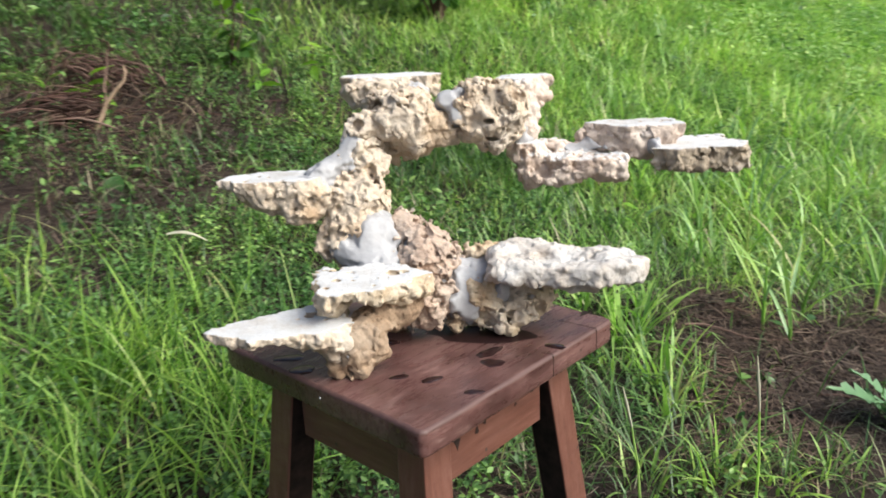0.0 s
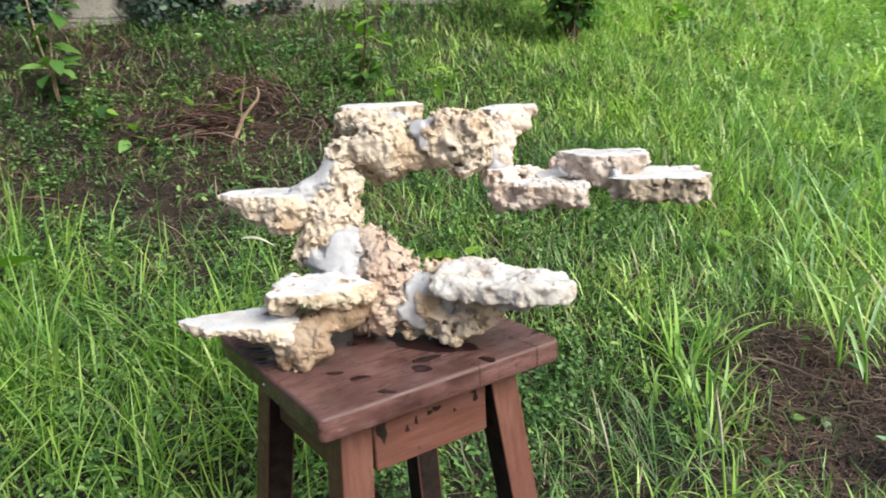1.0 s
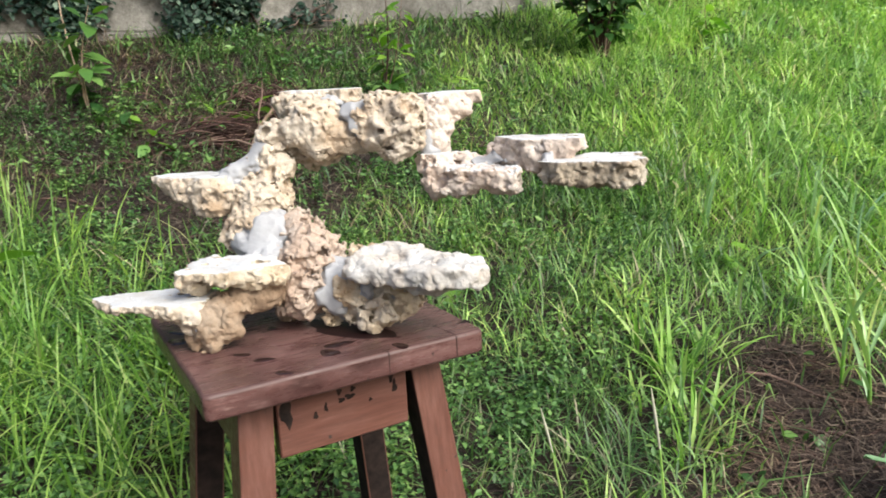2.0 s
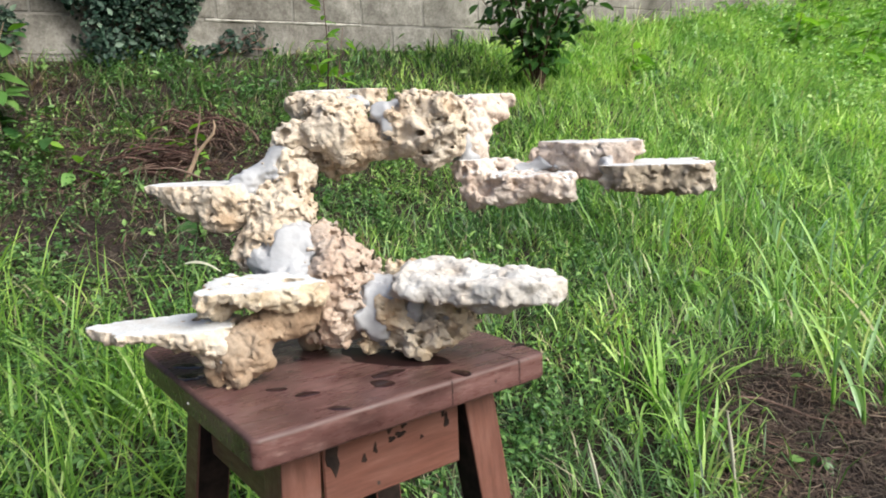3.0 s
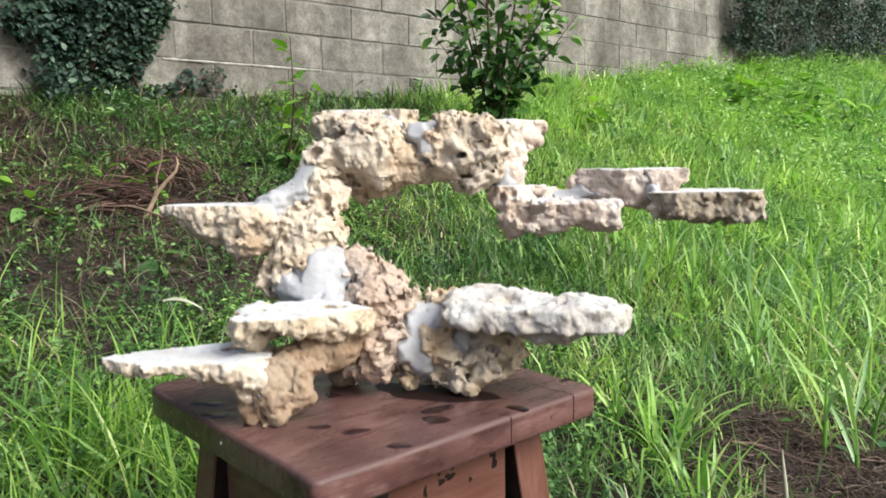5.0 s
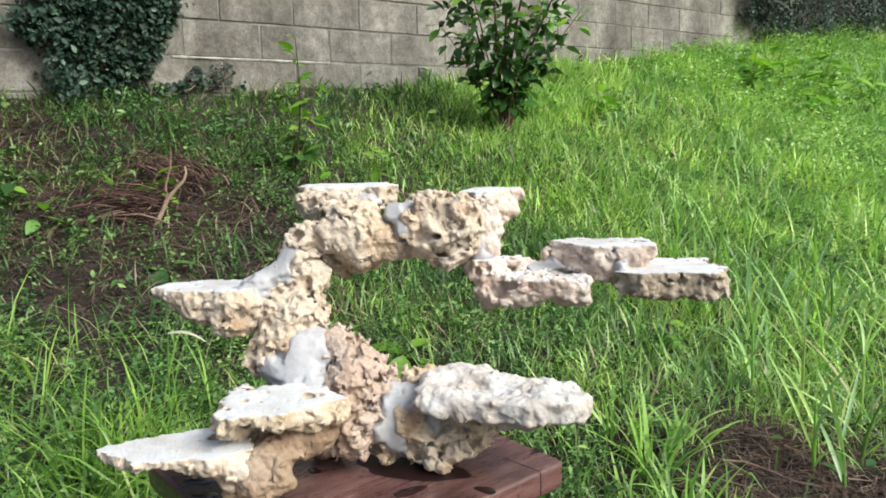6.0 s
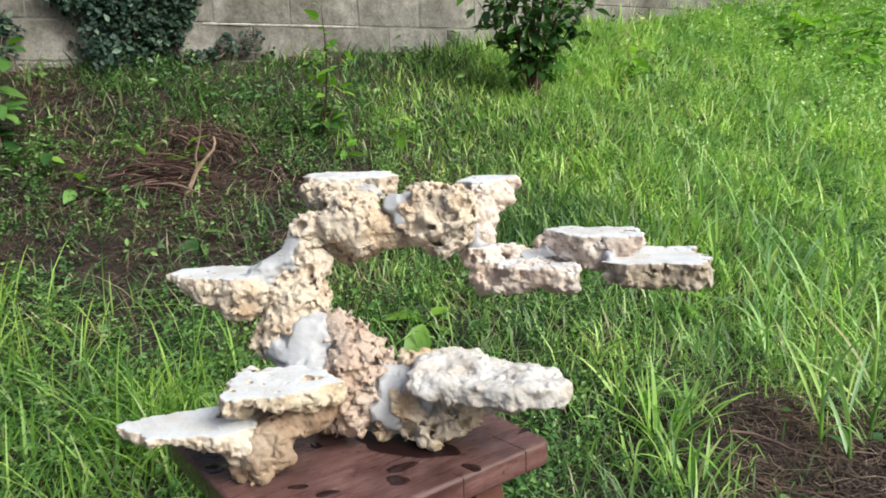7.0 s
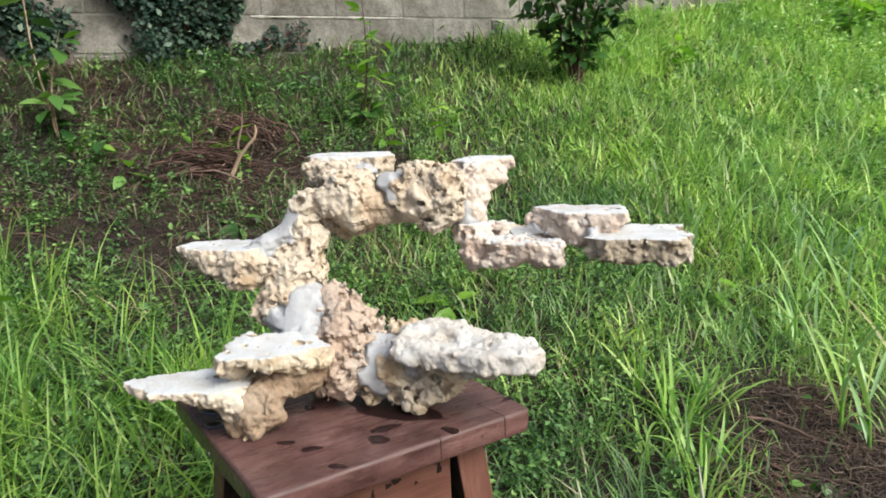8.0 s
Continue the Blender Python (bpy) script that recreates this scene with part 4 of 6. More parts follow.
def bare(x, y):
    """How bare the soil is, 0 to 1."""
    b = 1.1 * patch_at(x, y, 0.80, 1.38, 0.34, 0.26) + 0.9 * patch_at(x, y, 1.15, 1.5, 0.4, 0.25) + 0.9 * patch_at(x, y, 0.60, 1.24, 0.15, 0.20) + 0.9 * patch_at(x, y, 0.12, 1.02, 0.28, 0.12)
    b = b + 1.25 * patch_at(x, y, -1.20, 2.48, 0.30, 0.24) + 0.45 * patch_at(x, y, -1.55, 2.2, 0.5, 0.25) + 0.7 * patch_at(x, y, -0.88, 2.05, 0.28, 0.16)
    b = b + 0.5 * patch_at(x, y, -1.7, 1.75, 0.6, 0.25) + 0.35 * patch_at(x, y, 0.5, 2.2, 0.3, 0.2)
    b = b + 0.45 * patch_at(x, y, -1.75, 2.75, 0.8, 0.40) + 0.35 * patch_at(x, y, -0.75, 2.35, 0.5, 0.35) + 0.4 * patch_at(x, y, 0.15, 2.9, 0.5, 0.25)
    b = b + 0.8 * patch_at(x, y, 0.62, 1.62, 0.13, 0.22) + 0.7 * patch_at(x, y, -1.38, 1.80, 0.45, 0.16) + 0.5 * patch_at(x, y, -1.7, 2.75, 0.7, 0.3) + 0.5 * patch_at(x, y, -0.85, 2.75, 0.3, 0.2) + 0.5 * patch_at(x, y, 1.31, 5.1, 0.4, 0.3)
    return np.clip(b * (0.75 + 0.5 * (vnoise(np.stack((x * 5.0, y * 5.0, x * 0 + 1.7), -1)) + 0.1)), 0, 1)


def scatter(rng, n, box, density):
    x = rng.uniform(box[0], box[1], n)
    y = rng.uniform(box[2], box[3], n)
    keep = rng.random(n) < density(x, y)
    under_stool = (np.abs(x + 0.04) < 0.17) & (np.abs(y - 0.757) < 0.17)
    d = (x - WALL_AT.x) * OUT.x + (y - WALL_AT.y) * OUT.y
    near_eye = (y < 0.45) & (x > -0.35) & (x < 0.75)
    keep &= ~under_stool & (d > 0.02) & ~near_eye
    return x[keep], y[keep]


def clumped(x, y, scale, seed):
    p = np.stack((x * scale, y * scale, np.full_like(x, seed)), -1)
    return vnoise(p) * 0.5 + 0.5


def blade_mesh(name, rng, x, y, height, width, lean, bend, spread=math.pi, toward=None, lift=None, levels=((0.0, 0.7), (0.45, 1.0), (0.78, 0.6), (1.0, 0.0))):
    """Curved tapering blades, one island each."""
    n = len(x)
    z = ground_z(x, y) - 0.01 if lift is None else lift
    th = rng.uniform(-math.pi, math.pi, n) if toward is None else toward + rng.uniform(-spread, spread, n)
    d = np.stack((np.cos(th), np.sin(th), np.zeros(n)), -1)
    tw = th + math.pi / 2 + rng.uniform(-0.7, 0.7, n)
    s = np.stack((np.cos(tw), np.sin(tw), rng.uniform(-0.2, 0.2, n)), -1)
    base = np.stack((x, y, z), -1)
    per = 2 * len(levels) - 1
    V = np.zeros((n, per, 3), np.float32)
    k = 0
    for t, w in levels:
        out = (lean * t + bend * t * t) * height
        up = height * t * np.sqrt(np.clip(1 - (lean + bend * t * 0.8) ** 2 * 0.55, 0.06, 1)) - height * 0.28 * bend * t ** 3
        c = base + d * out[:, None] + np.stack((np.zeros(n), np.zeros(n), up), -1)
        if w > 0:
            V[:, k] = c - s * (width * w / 2)[:, None]
            V[:, k + 1] = c + s * (width * w / 2)[:, None]
            k += 2
        else:
            V[:, k] = c
    pat, sizes = [], []
    for q in range(len(levels) - 2):
        pat += [2 * q, 2 * q + 1, 2 * q + 3, 2 * q + 2]
        sizes.append(4)
    pat += [per - 3, per - 2, per - 1]
    sizes.append(3)
    faces = (np.arange(n)[:, None] * per + np.array(pat)).ravel()
    return mesh_from(name, V.reshape(-1, 3), faces, np.tile(np.array(sizes, np.int32), n))


def leaf_cloud(name, rng, pos, size, flat=0.6, aspect=0.6, facing=None):
    """Many small pointed folded leaves, one island each."""
    n = len(pos)
    th = rng.uniform(-math.pi, math.pi, n)
    up = np.stack((np.cos(th) * (1 - flat), np.sin(th) * (1 - flat), flat + rng.uniform(-0.3, 0.4, n)), -1) + rng.normal(0, 0.25, (n, 3))
    if facing is not None:
        up = up * 0.6 + facing
    up /= np.linalg.norm(up, axis=1)[:, None]
    a = np.cross(up, rng.normal(0, 1, (n, 3)))
    a /= np.linalg.norm(a, axis=1)[:, None]
    b2 = np.cross(up, a)
    s = size[:, None]
    V = np.zeros((n, 6, 3), np.float32)
    V[:, 0] = pos - a * s * 0.5
    V[:, 1] = pos - a * s * 0.12 + b2 * s * aspect * 0.5 + up * s * 0.10
    V[:, 2] = pos + a * s * 0.22 + b2 * s * aspect * 0.36 + up * s * 0.08
    V[:, 3] = pos + a * s * 0.55 - up * s * 0.08
    V[:, 4] = pos + a * s * 0.22 - b2 * s * aspect * 0.36 + up * s * 0.08
    V[:, 5] = pos - a * s * 0.12 - b2 * s * aspect * 0.5 + up * s * 0.10
    pat = np.array([0, 3, 2, 1, 0, 5, 4, 3])
    return mesh_from(name, V.reshape(-1, 3), (np.arange(n)[:, None] * 6 + pat).ravel(), np.full(2 * n, 4, np.int32))


def plant_clumps(rng, cx, cy, leaves, radius, tall):
    """Leaf places for many small domed plants."""
    n = rng.integers(leaves[0], leaves[1], len(cx))
    rr = np.repeat(rng.uniform(*radius, len(cx)), n)
    hh = np.repeat(rng.uniform(*tall, len(cx)), n)
    a = rng.uniform(-math.pi, math.pi, n.sum())
    u = np.sqrt(rng.random(n.sum()))
    x, y = np.repeat(cx, n) + rr * u * np.cos(a), np.repeat(cy, n) + rr * u * np.sin(a)
    return x, y, ground_z(x, y) + 0.008 + hh * (1 - 0.8 * u * u) * rng.random(n.sum()) ** 0.5


def stuff(name, me, mat, label, category):
    me.materials.append(mat)
    return tagged(new(name, me), label, category, kind="stuff")


def in_plan(x, y):
    """Thick growth on the bank between the stool and the wall, sparse to either side."""
    seen = (x > -1.2 * y - 0.35) & (x < 0.66 * y + 0.65)
    return np.where(seen, 1.0, 0.15)


def thinning(x, y, near=1.6, power=1.3):
    return np.clip((near / np.hypot(x, y)) ** power, 0.0, 1.0)


def build_meadow():
    rng = np.random.default_rng(21)
    # low meadow over the whole bank
    def dens(x, y):
        return np.clip(1.7 * clumped(x, y, 2.6, 3.3) * clumped(x, y, 7.0, 6.3) + 0.16, 0, 1) * (1 - 0.95 * bare(x, y)) * in_plan(x, y) * thinning(x, y, 2.0, 1.0) * np.where(x < 0.1, 0.55 + 0.45 * np.clip((y - 1.7) / 0.5, 0, 1), 1.0)
    x, y = scatter(rng, 760000, (-4.0, 6.0, 1.0, 9.6), dens)
    far = np.hypot(x, y)
    h = (0.04 + 0.10 * rng.random(len(x)) ** 1.4) * (0.6 + 0.8 * clumped(x, y, 1.5, 8.1)) * (0.85 + 0.08 * far)
    w = rng.uniform(0.0018, 0.0042, len(x)) * (0.6 + 0.35 * far)
    up = rng.random(len(x)) < np.clip((y + 0.6 * x - 2.6) / 1.5, 0, 1) * np.clip((x + 0.6) / 0.8, 0, 1)
    for name, pick, mat, label in (("meadow_grass", ~up, GRASS_MID, "short mid-green meadow grass over the bank"), ("slope_grass", up, GRASS_BRIGHT, "short bright grass covering the upper slope")):
        k = int(pick.sum())
        stuff(name, blade_mesh(name, rng, x[pick], y[pick], h[pick], w[pick], rng.uniform(0.05, 0.8, k), rng.uniform(0.1, 0.8, k), levels=((0.0, 0.8), (0.5, 1.0), (1.0, 0.0))), mat, label, "grass")
    # dead stems standing among the green on the left bank
    x, y = scatter(rng, 26000, (-2.6, 0.2, 1.5, 3.4), lambda x, y: np.clip(0.8 * patch_at(x, y, -1.4, 2.4, 0.9, 0.7) + 1.0 * patch_at(x, y, -1.95, 2.6, 0.5, 0.45) + 0.3 * patch_at(x, y, -0.3, 2.9, 0.8, 0.4), 0, 1) * clumped(x, y, 5.0, 2.9))
    k = len(x)
    stuff("dead_stems", blade_mesh("dead_stems", rng, x, y, 0.04 + 0.12 * rng.random(k) ** 1.6, rng.uniform(0.0018, 0.0045, k), rng.uniform(0.3, 1.25, k), rng.uniform(0.1, 0.9, k), levels=((0.0, 0.9), (0.5, 1.0), (1.0, 0.0))), DEAD, "thin dead grey-brown stems on the bank", "dry grass")
    # brighter grass: the middle and right of the slope and the foot of the wall
    def dens(x, y):
        right = np.clip((x + 0.62 + 0.25 * (y - 2)) / 1.0, 0, 1) * np.clip((y - 1.35) / 0.4, 0, 1)
        d = (x - WALL_AT.x) * OUT.x + (y - WALL_AT.y) * OUT.y
        foot = np.clip(1 - np.abs(d - 0.5) / 0.55, 0, 1) * np.clip((x + 1.0) / 0.5, 0, 1)
        return np.clip(np.maximum(1.0 * right, foot) * (0.20 + 1.1 * clumped(x, y, 3.1, 5.7) ** 1.5), 0, 1) * (1 - bare(x, y)) * in_plan(x, y) * thinning(x, y, 2.2, 0.9)
    x, y = scatter(rng, 560000, (-2.0, 6.2, 1.3, 9.6), dens)
    far = np.hypot(x, y)
    h = (0.045 + 0.105 * rng.random(len(x)) ** 1.6) * (0.55 + 0.9 * clumped(x, y, 1.9, 2.2))
    w = rng.uniform(0.0022, 0.0052, len(x)) * (0.6 + 0.2 * far)
    # higher up more blades take the paler tone that paints in distant haze
    up = rng.random(len(x)) < np.clip((y + 0.5 * x - 3.0) / 1.4, 0, 1)
    for name, pick, mat, label in (("bright_grass", ~up, GRASS_BRIGHT, "bright green uncut grass on the slope"), ("haze_pale_grass", up, GRASS_HAZED, "pale yellow-green grass high on the slope, haze in its colour")):
        k = int(pick.sum())
        stuff(name, blade_mesh(name, rng, x[pick], y[pick], h[pick], w[pick], rng.uniform(0.02, 0.6, k), rng.uniform(0.1, 0.9, k), levels=((0.0, 0.75), (0.5, 1.0), (1.0, 0.0))), mat, label, "grass")
    # longer blades standing out of it
    def dens(x, y):
        return np.clip((x - 0.1 + 0.3 * (y - 2)) / 0.9, 0, 1) * np.clip((y - 1.75) / 0.3, 0, 1) * clumped(x, y, 4.5, 3.9) ** 2 * (1 - bare(x, y)) * in_plan(x, y) * thinning(x, y, 2.2, 0.9)
    x, y = scatter(rng, 60000, (-1.0, 5.0, 1.6, 7.5), dens)
    h = 0.10 + 0.14 * rng.random(len(x)) ** 1.5
    stuff("long_grass", blade_mesh("long_grass", rng, x, y, h, rng.uniform(0.004, 0.009, len(x)) * (0.7 + 0.12 * np.hypot(x, y)), rng.uniform(0.02, 0.5, len(x)), rng.uniform(0.1, 0.9, len(x))), GRASS_BRIGHT, "long bright green grass blades on the slope", "grass")
    # tall foreground grass on the left of the stool
    def dens(x, y):
        a = patch_at(x, y, -0.75, 1.05, 0.55, 0.38) + 0.7 * patch_at(x, y, -0.42, 1.15, 0.25, 0.35) + 0.7 * patch_at(x, y, -1.25, 1.45, 0.4, 0.3)
        return np.clip(a * (0.05 + 1.5 * clumped(x, y, 8.0, 4.4) ** 3), 0, 1) * np.clip((1.75 - y) / 0.3, 0, 1)
    x, y = scatter(rng, 19000, (-2.0, -0.22, 0.55, 1.8), dens)
    h = 0.08 + 0.23 * rng.random(len(x)) ** 1.8
    stuff("tall_grass", blade_mesh("tall_grass", rng, x, y, h, rng.uniform(0.0024, 0.0058, len(x)), rng.uniform(0.0, 0.45, len(x)), rng.uniform(0.05, 0.95, len(x)), levels=((0.0, 0.7), (0.3, 1.0), (0.58, 0.86), (0.82, 0.5), (1.0, 0.0))), TALL_GRASS, "tall bright green grass beside the stool", "grass")
    # the rest of the plot, thinner
    def dens(x, y):
        seen = (x > -1.2 * y - 0.35) & (x < 0.66 * y + 0.65) & (y > 0.9)
        return np.where(seen, 0.0, np.clip(0.25 + 1.1 * clumped(x, y, 2.2, 7.7) ** 1.5, 0, 1))
    x, y = scatter(rng, 70000, (-5.5, 6.5, -4.0, 9.0), dens)
    h = 0.04 + 0.14 * rng.random(len(x)) ** 1.5
    stuff("rough_grass", blade_mesh("rough_grass", rng, x, y, h, rng.uniform(0.006, 0.013, len(x)), rng.uniform(0.05, 0.7, len(x)), rng.uniform(0.1, 0.8, len(x)), levels=((0.0, 0.8), (0.5, 1.0), (1.0, 0.0))), GRASS_MID, "rough green grass round the plot", "grass")
    # small-leaved herbs
    def dens(x, y):
        near = 1.6 * patch_at(x, y, 0.20, 1.32, 0.16, 0.24) + 1.2 * patch_at(x, y, -0.7, 1.25, 0.7, 0.6) + 0.8 * patch_at(x, y, -0.4, 0.75, 0.3, 0.4)
        left = 0.7 * patch_at(x, y, -1.7, 2.1, 0.6, 0.3) + 1.0 * patch_at(x, y, -1.45, 3.05, 0.6, 0.3) + 0.35 * patch_at(x, y, -0.4, 2.3, 0.9, 0.6) + 0.8 * patch_at(x, y, -1.0, 1.75, 0.6, 0.2) + 0.45 * patch_at(x, y, -1.3, 2.2, 0.8, 0.35) + 0.4 * patch_at(x, y, -0.6, 2.6, 0.5, 0.4)
        right = 0.5 * patch_at(x, y, 1.4, 3.8, 0.9, 0.9)
        return np.clip((near + left + right) * (0.05 + 1.5 * clumped(x, y, 4.2, 9.9) ** 1.6), 0, 1) * (1 - np.where(x > 0, 0.97, 0.85) * bare(x, y)) * in_plan(x, y)
    cx, cy = scatter(rng, 26000, (-3.0, 2.6, 0.5, 4.8), dens)
    x, y, z = plant_clumps(rng, cx, cy, (14, 40), (0.014, 0.045), (0.03, 0.13))
    stuff("herb_cover", leaf_cloud("herb_cover", rng, np.stack((x, y, z), -1), rng.uniform(0.007, 0.018, len(x)), 0.7, 0.6), HERB, "low small-leaved green herbs covering the soil", "herbs")
    # broader leaves strewn through the meadow
    def dens(x, y):
        return np.clip(1.4 * clumped(x, y, 3.3, 12.4) ** 3 + 0.02, 0, 1) * (1 - np.where(x > 0, 1.0, 0.6) * bare(x, y)) * in_plan(x, y) * thinning(x, y, 2.4, 0.6)
    cx, cy = scatter(rng, 9000, (-3.2, 4.5, 1.1, 7.2), dens)
    x, y, z = plant_clumps(rng, cx, cy, (4, 12), (0.03, 0.07), (0.03, 0.14))
    stuff("broadleaf_cover", leaf_cloud("broadleaf_cover", rng, np.stack((x, y, z), -1), rng.uniform(0.010, 0.022, len(x)) * (0.7 + 0.35 * np.hypot(x, y)), 0.65, 0.5), HERB, "scattered broad-leaved green weeds in the meadow", "weeds")
    # leafy weeds far right under the wall
    def dens(x, y):
        return np.clip(1.2 * patch_at(x, y, 3.2, 6.6, 1.6, 1.6) + 1.1 * patch_at(x, y, 2.1, 5.7, 0.9, 0.8) + 0.8 * patch_at(x, y, 1.9, 4.6, 0.5, 0.5), 0, 1) * (0.35 + clumped(x, y, 4.0, 6.1))
    x, y = scatter(rng, 90000, (0.8, 6.0, 3.8, 9.4), dens)
    z = ground_z(x, y) + 0.22 * rng.random(len(x)) * (0.4 + 0.9 * clumped(x, y, 5.0, 3.1))
    stuff("weed_cover", leaf_cloud("weed_cover", rng, np.stack((x, y, z), -1), rng.uniform(0.014, 0.036, len(x)), 0.7, 0.6), WEED, "bright leafy weeds at the foot of the wall", "weeds")
    # straw and litter on bare soil
    x, y = scatter(rng, 130000, (-2.6, 2.2, 0.85, 3.3), lambda x, y: np.clip(0.05 + 0.7 * bare(x, y) + 0.6 * patch_at(x, y, -1.4, 2.4, 1.0, 0.6) + 0.4 * patch_at(x, y, -1.95, 2.6, 0.5, 0.45), 0, 1))
    x2, y2 = scatter(rng, 15000, (0.40, 1.5, 1.05, 1.95), lambda x, y: np.clip(1.1 * bare(x, y) - 0.1, 0, 1))
    x, y = np.concatenate((x, x2)), np.concatenate((y, y2))
    z = ground_z(x, y) + rng.uniform(0.002, 0.02, len(x))
    h = 0.010 + 0.075 * rng.random(len(x)) ** 2.4
    th = rng.uniform(-math.pi, math.pi, len(x))
    d = np.stack((np.cos(th), np.sin(th), rng.normal(0, 0.12, len(x))), -1)
    s = np.stack((-np.sin(th), np.cos(th), rng.normal(0, 0.3, len(x))), -1) * (rng.uniform(0.0008, 0.0026, len(x)) / 2)[:, None]
    p = np.stack((x, y, z), -1)
    curl = s * rng.normal(0, 6, len(x))[:, None]
    V = np.stack((p - s, p + s, p + d * h[:, None] * 0.5 + s + curl, p + d * h[:, None] * 0.5 - s + curl, p + d * h[:, None] + s * 0.4, p + d * h[:, None] - s * 0.4), 1)
    pat = np.array([0, 1, 2, 3, 3, 2, 4, 5])
    stuff("dry_litter", mesh_from("dry_litter", V.reshape(-1, 3), (np.arange(len(x))[:, None] * 6 + pat).ravel(), np.full(2 * len(x), 4, np.int32)), STRAW, "dry brown straw and stems on bare soil", "straw")

    # crumbs of earth
    cx, cy = scatter(rng, 26000, (-2.0, 1.8, 0.9, 2.9), lambda x, y: np.clip(0.9 * bare(x, y), 0, 1))
    n = len(cx)
    size = 0.003 + 0.012 * rng.random(n) ** 3
    dirs = np.array([(1, 0, 0), (0, 1, 0), (-1, 0, 0), (0, -1, 0), (0, 0, 1), (0, 0, -0.6)])
    V = np.stack((cx, cy, ground_z(cx, cy)), -1)[:, None, :] + (dirs[None] + rng.normal(0, 0.25, (n, 6, 3))) * size[:, None, None]
    pat = np.array([0, 1, 4, 1, 2, 4, 2, 3, 4, 3, 0, 4, 1, 0, 5, 2, 1, 5, 3, 2, 5, 0, 3, 5])
    stuff("soil_crumbs", mesh_from("soil_crumbs", V.reshape(-1, 3), (np.arange(n)[:, None] * 6 + pat).ravel(), np.full(8 * n, 3, np.int32), smooth=False), SOIL, "loose dark brown crumbs of earth", "soil")


build_meadow()


def blade_shapes(name, mat):
    """Broad folded blades one metre long, growing from the origin over +x, in several bends."""
    shapes = []
    for lean, bend in ((0.05, 0.15), (0.12, 0.35), (0.2, 0.55), (0.3, 0.8), (0.1, 0.95)):
        vs, fs = [], []
        n = 9
        for i in range(n + 1):
            t = i / n
            w = 0.5 * min(1.0, 0.45 + 2.2 * t) * (1 - t ** 2.2)
            a = math.pi / 2 - (lean + bend * 1.6 * t ** 1.4)
            if i == 0:
                c = Vector((0, 0, 0))
            else:
                c = c + Vector((math.cos(a), 0, math.sin(a))) / n
            fold = 0.012 * w
            vs += [(c.x - fold * math.sin(a), -w, c.z + fold * math.cos(a)), tuple(c), (c.x - fold * math.sin(a), w, c.z + fold * math.cos(a))]
        for i in range(n):
            o = 3 * i
            fs += [(o, o + 1, o + 4, o + 3), (o + 1, o + 2, o + 5, o + 4)]
        me = mesh_from(name, vs, fs)
        me.materials.append(mat)
        shapes.append(me)
    return shapes


BRIGHT_SHAPES, BLUE_SHAPES = blade_shapes("bright_blade", BLADE_BRIGHT), blade_shapes("blue_blade", BLADE_BLUE)


def tussock(cx, cy, count, height, width, shapes, label, seed, spread=0.03, tilt=22):
    rnd = random.Random(seed)
    t = thing("grass_tussock", (cx, cy, float(ground_z(cx, cy))), label, "grass tussock", group="grass tussocks")
    for i in range(count):
        a = rnd.uniform(0, 360)
        r = spread * math.sqrt(rnd.random())
        h = height * rnd.uniform(0.45, 1.0)
        w = width * rnd.uniform(0.7, 1.15)
        m = pose(r * math.cos(radians(a)), r * math.sin(radians(a)), -0.012, 0, 0, a + rnd.uniform(-75, 75)) @ pose(0, 0, 0, rnd.uniform(-16, 16), rnd.uniform(-8, tilt), 0) @ Matrix.Diagonal((h, w, h, 1))
        part("blade", shapes[rnd.randrange(len(shapes))], None, t, m=m)


for row in ((0.37, 1.50, 34, 0.21, 0.011, 1), (0.31, 1.60, 18, 0.16, 0.009, 2), (0.44, 1.57, 16, 0.17, 0.010, 3), (0.41, 1.37, 24, 0.18, 0.010, 24), (0.47, 1.28, 9, 0.12, 0.008, 4), (0.20, 1.22, 12, 0.12, 0.007, 15), (0.27, 1.78, 16, 0.15, 0.008, 16), (0.33, 1.40, 12, 0.13, 0.008, 25), (0.40, 1.27, 20, 0.14, 0.009, 28), (0.42, 1.06, 26, 0.13, 0.007, 29), (0.52, 1.05, 18, 0.12, 0.007, 30), (0.30, 1.06, 16, 0.11, 0.007, 31), (0.62, 1.08, 12, 0.10, 0.006, 32), (0.03, 1.12, 9, 0.11, 0.008, 33), (-0.05, 1.20, 8, 0.11, 0.008, 34), (0.82, 1.22, 10, 0.10, 0.007, 35),
            (-0.35, 1.05, 10, 0.24, 0.007, 17), (-0.55, 0.98, 12, 0.28, 0.007, 18), (-0.80, 1.15, 12, 0.28, 0.007, 19), (-0.66, 1.30, 12, 0.26, 0.007, 26), (-1.02, 1.22, 12, 0.26, 0.007, 27),
            (-0.45, 1.22, 14, 0.22, 0.007, 36), (-0.72, 1.02, 16, 0.24, 0.007, 37), (-0.96, 1.02, 16, 0.24, 0.007, 38), (-0.50, 0.84, 14, 0.22, 0.006, 39), (-0.62, 1.14, 16, 0.26, 0.007, 40), (-0.86, 1.36, 14, 0.24, 0.007, 42), (-1.22, 1.40, 14, 0.24, 0.007, 43), (-0.38, 0.92, 10, 0.20, 0.006, 44)):
    tussock(*row[:5], BRIGHT_SHAPES, "bright green broad-bladed grass tussock", row[5], spread=0.035, tilt=40)
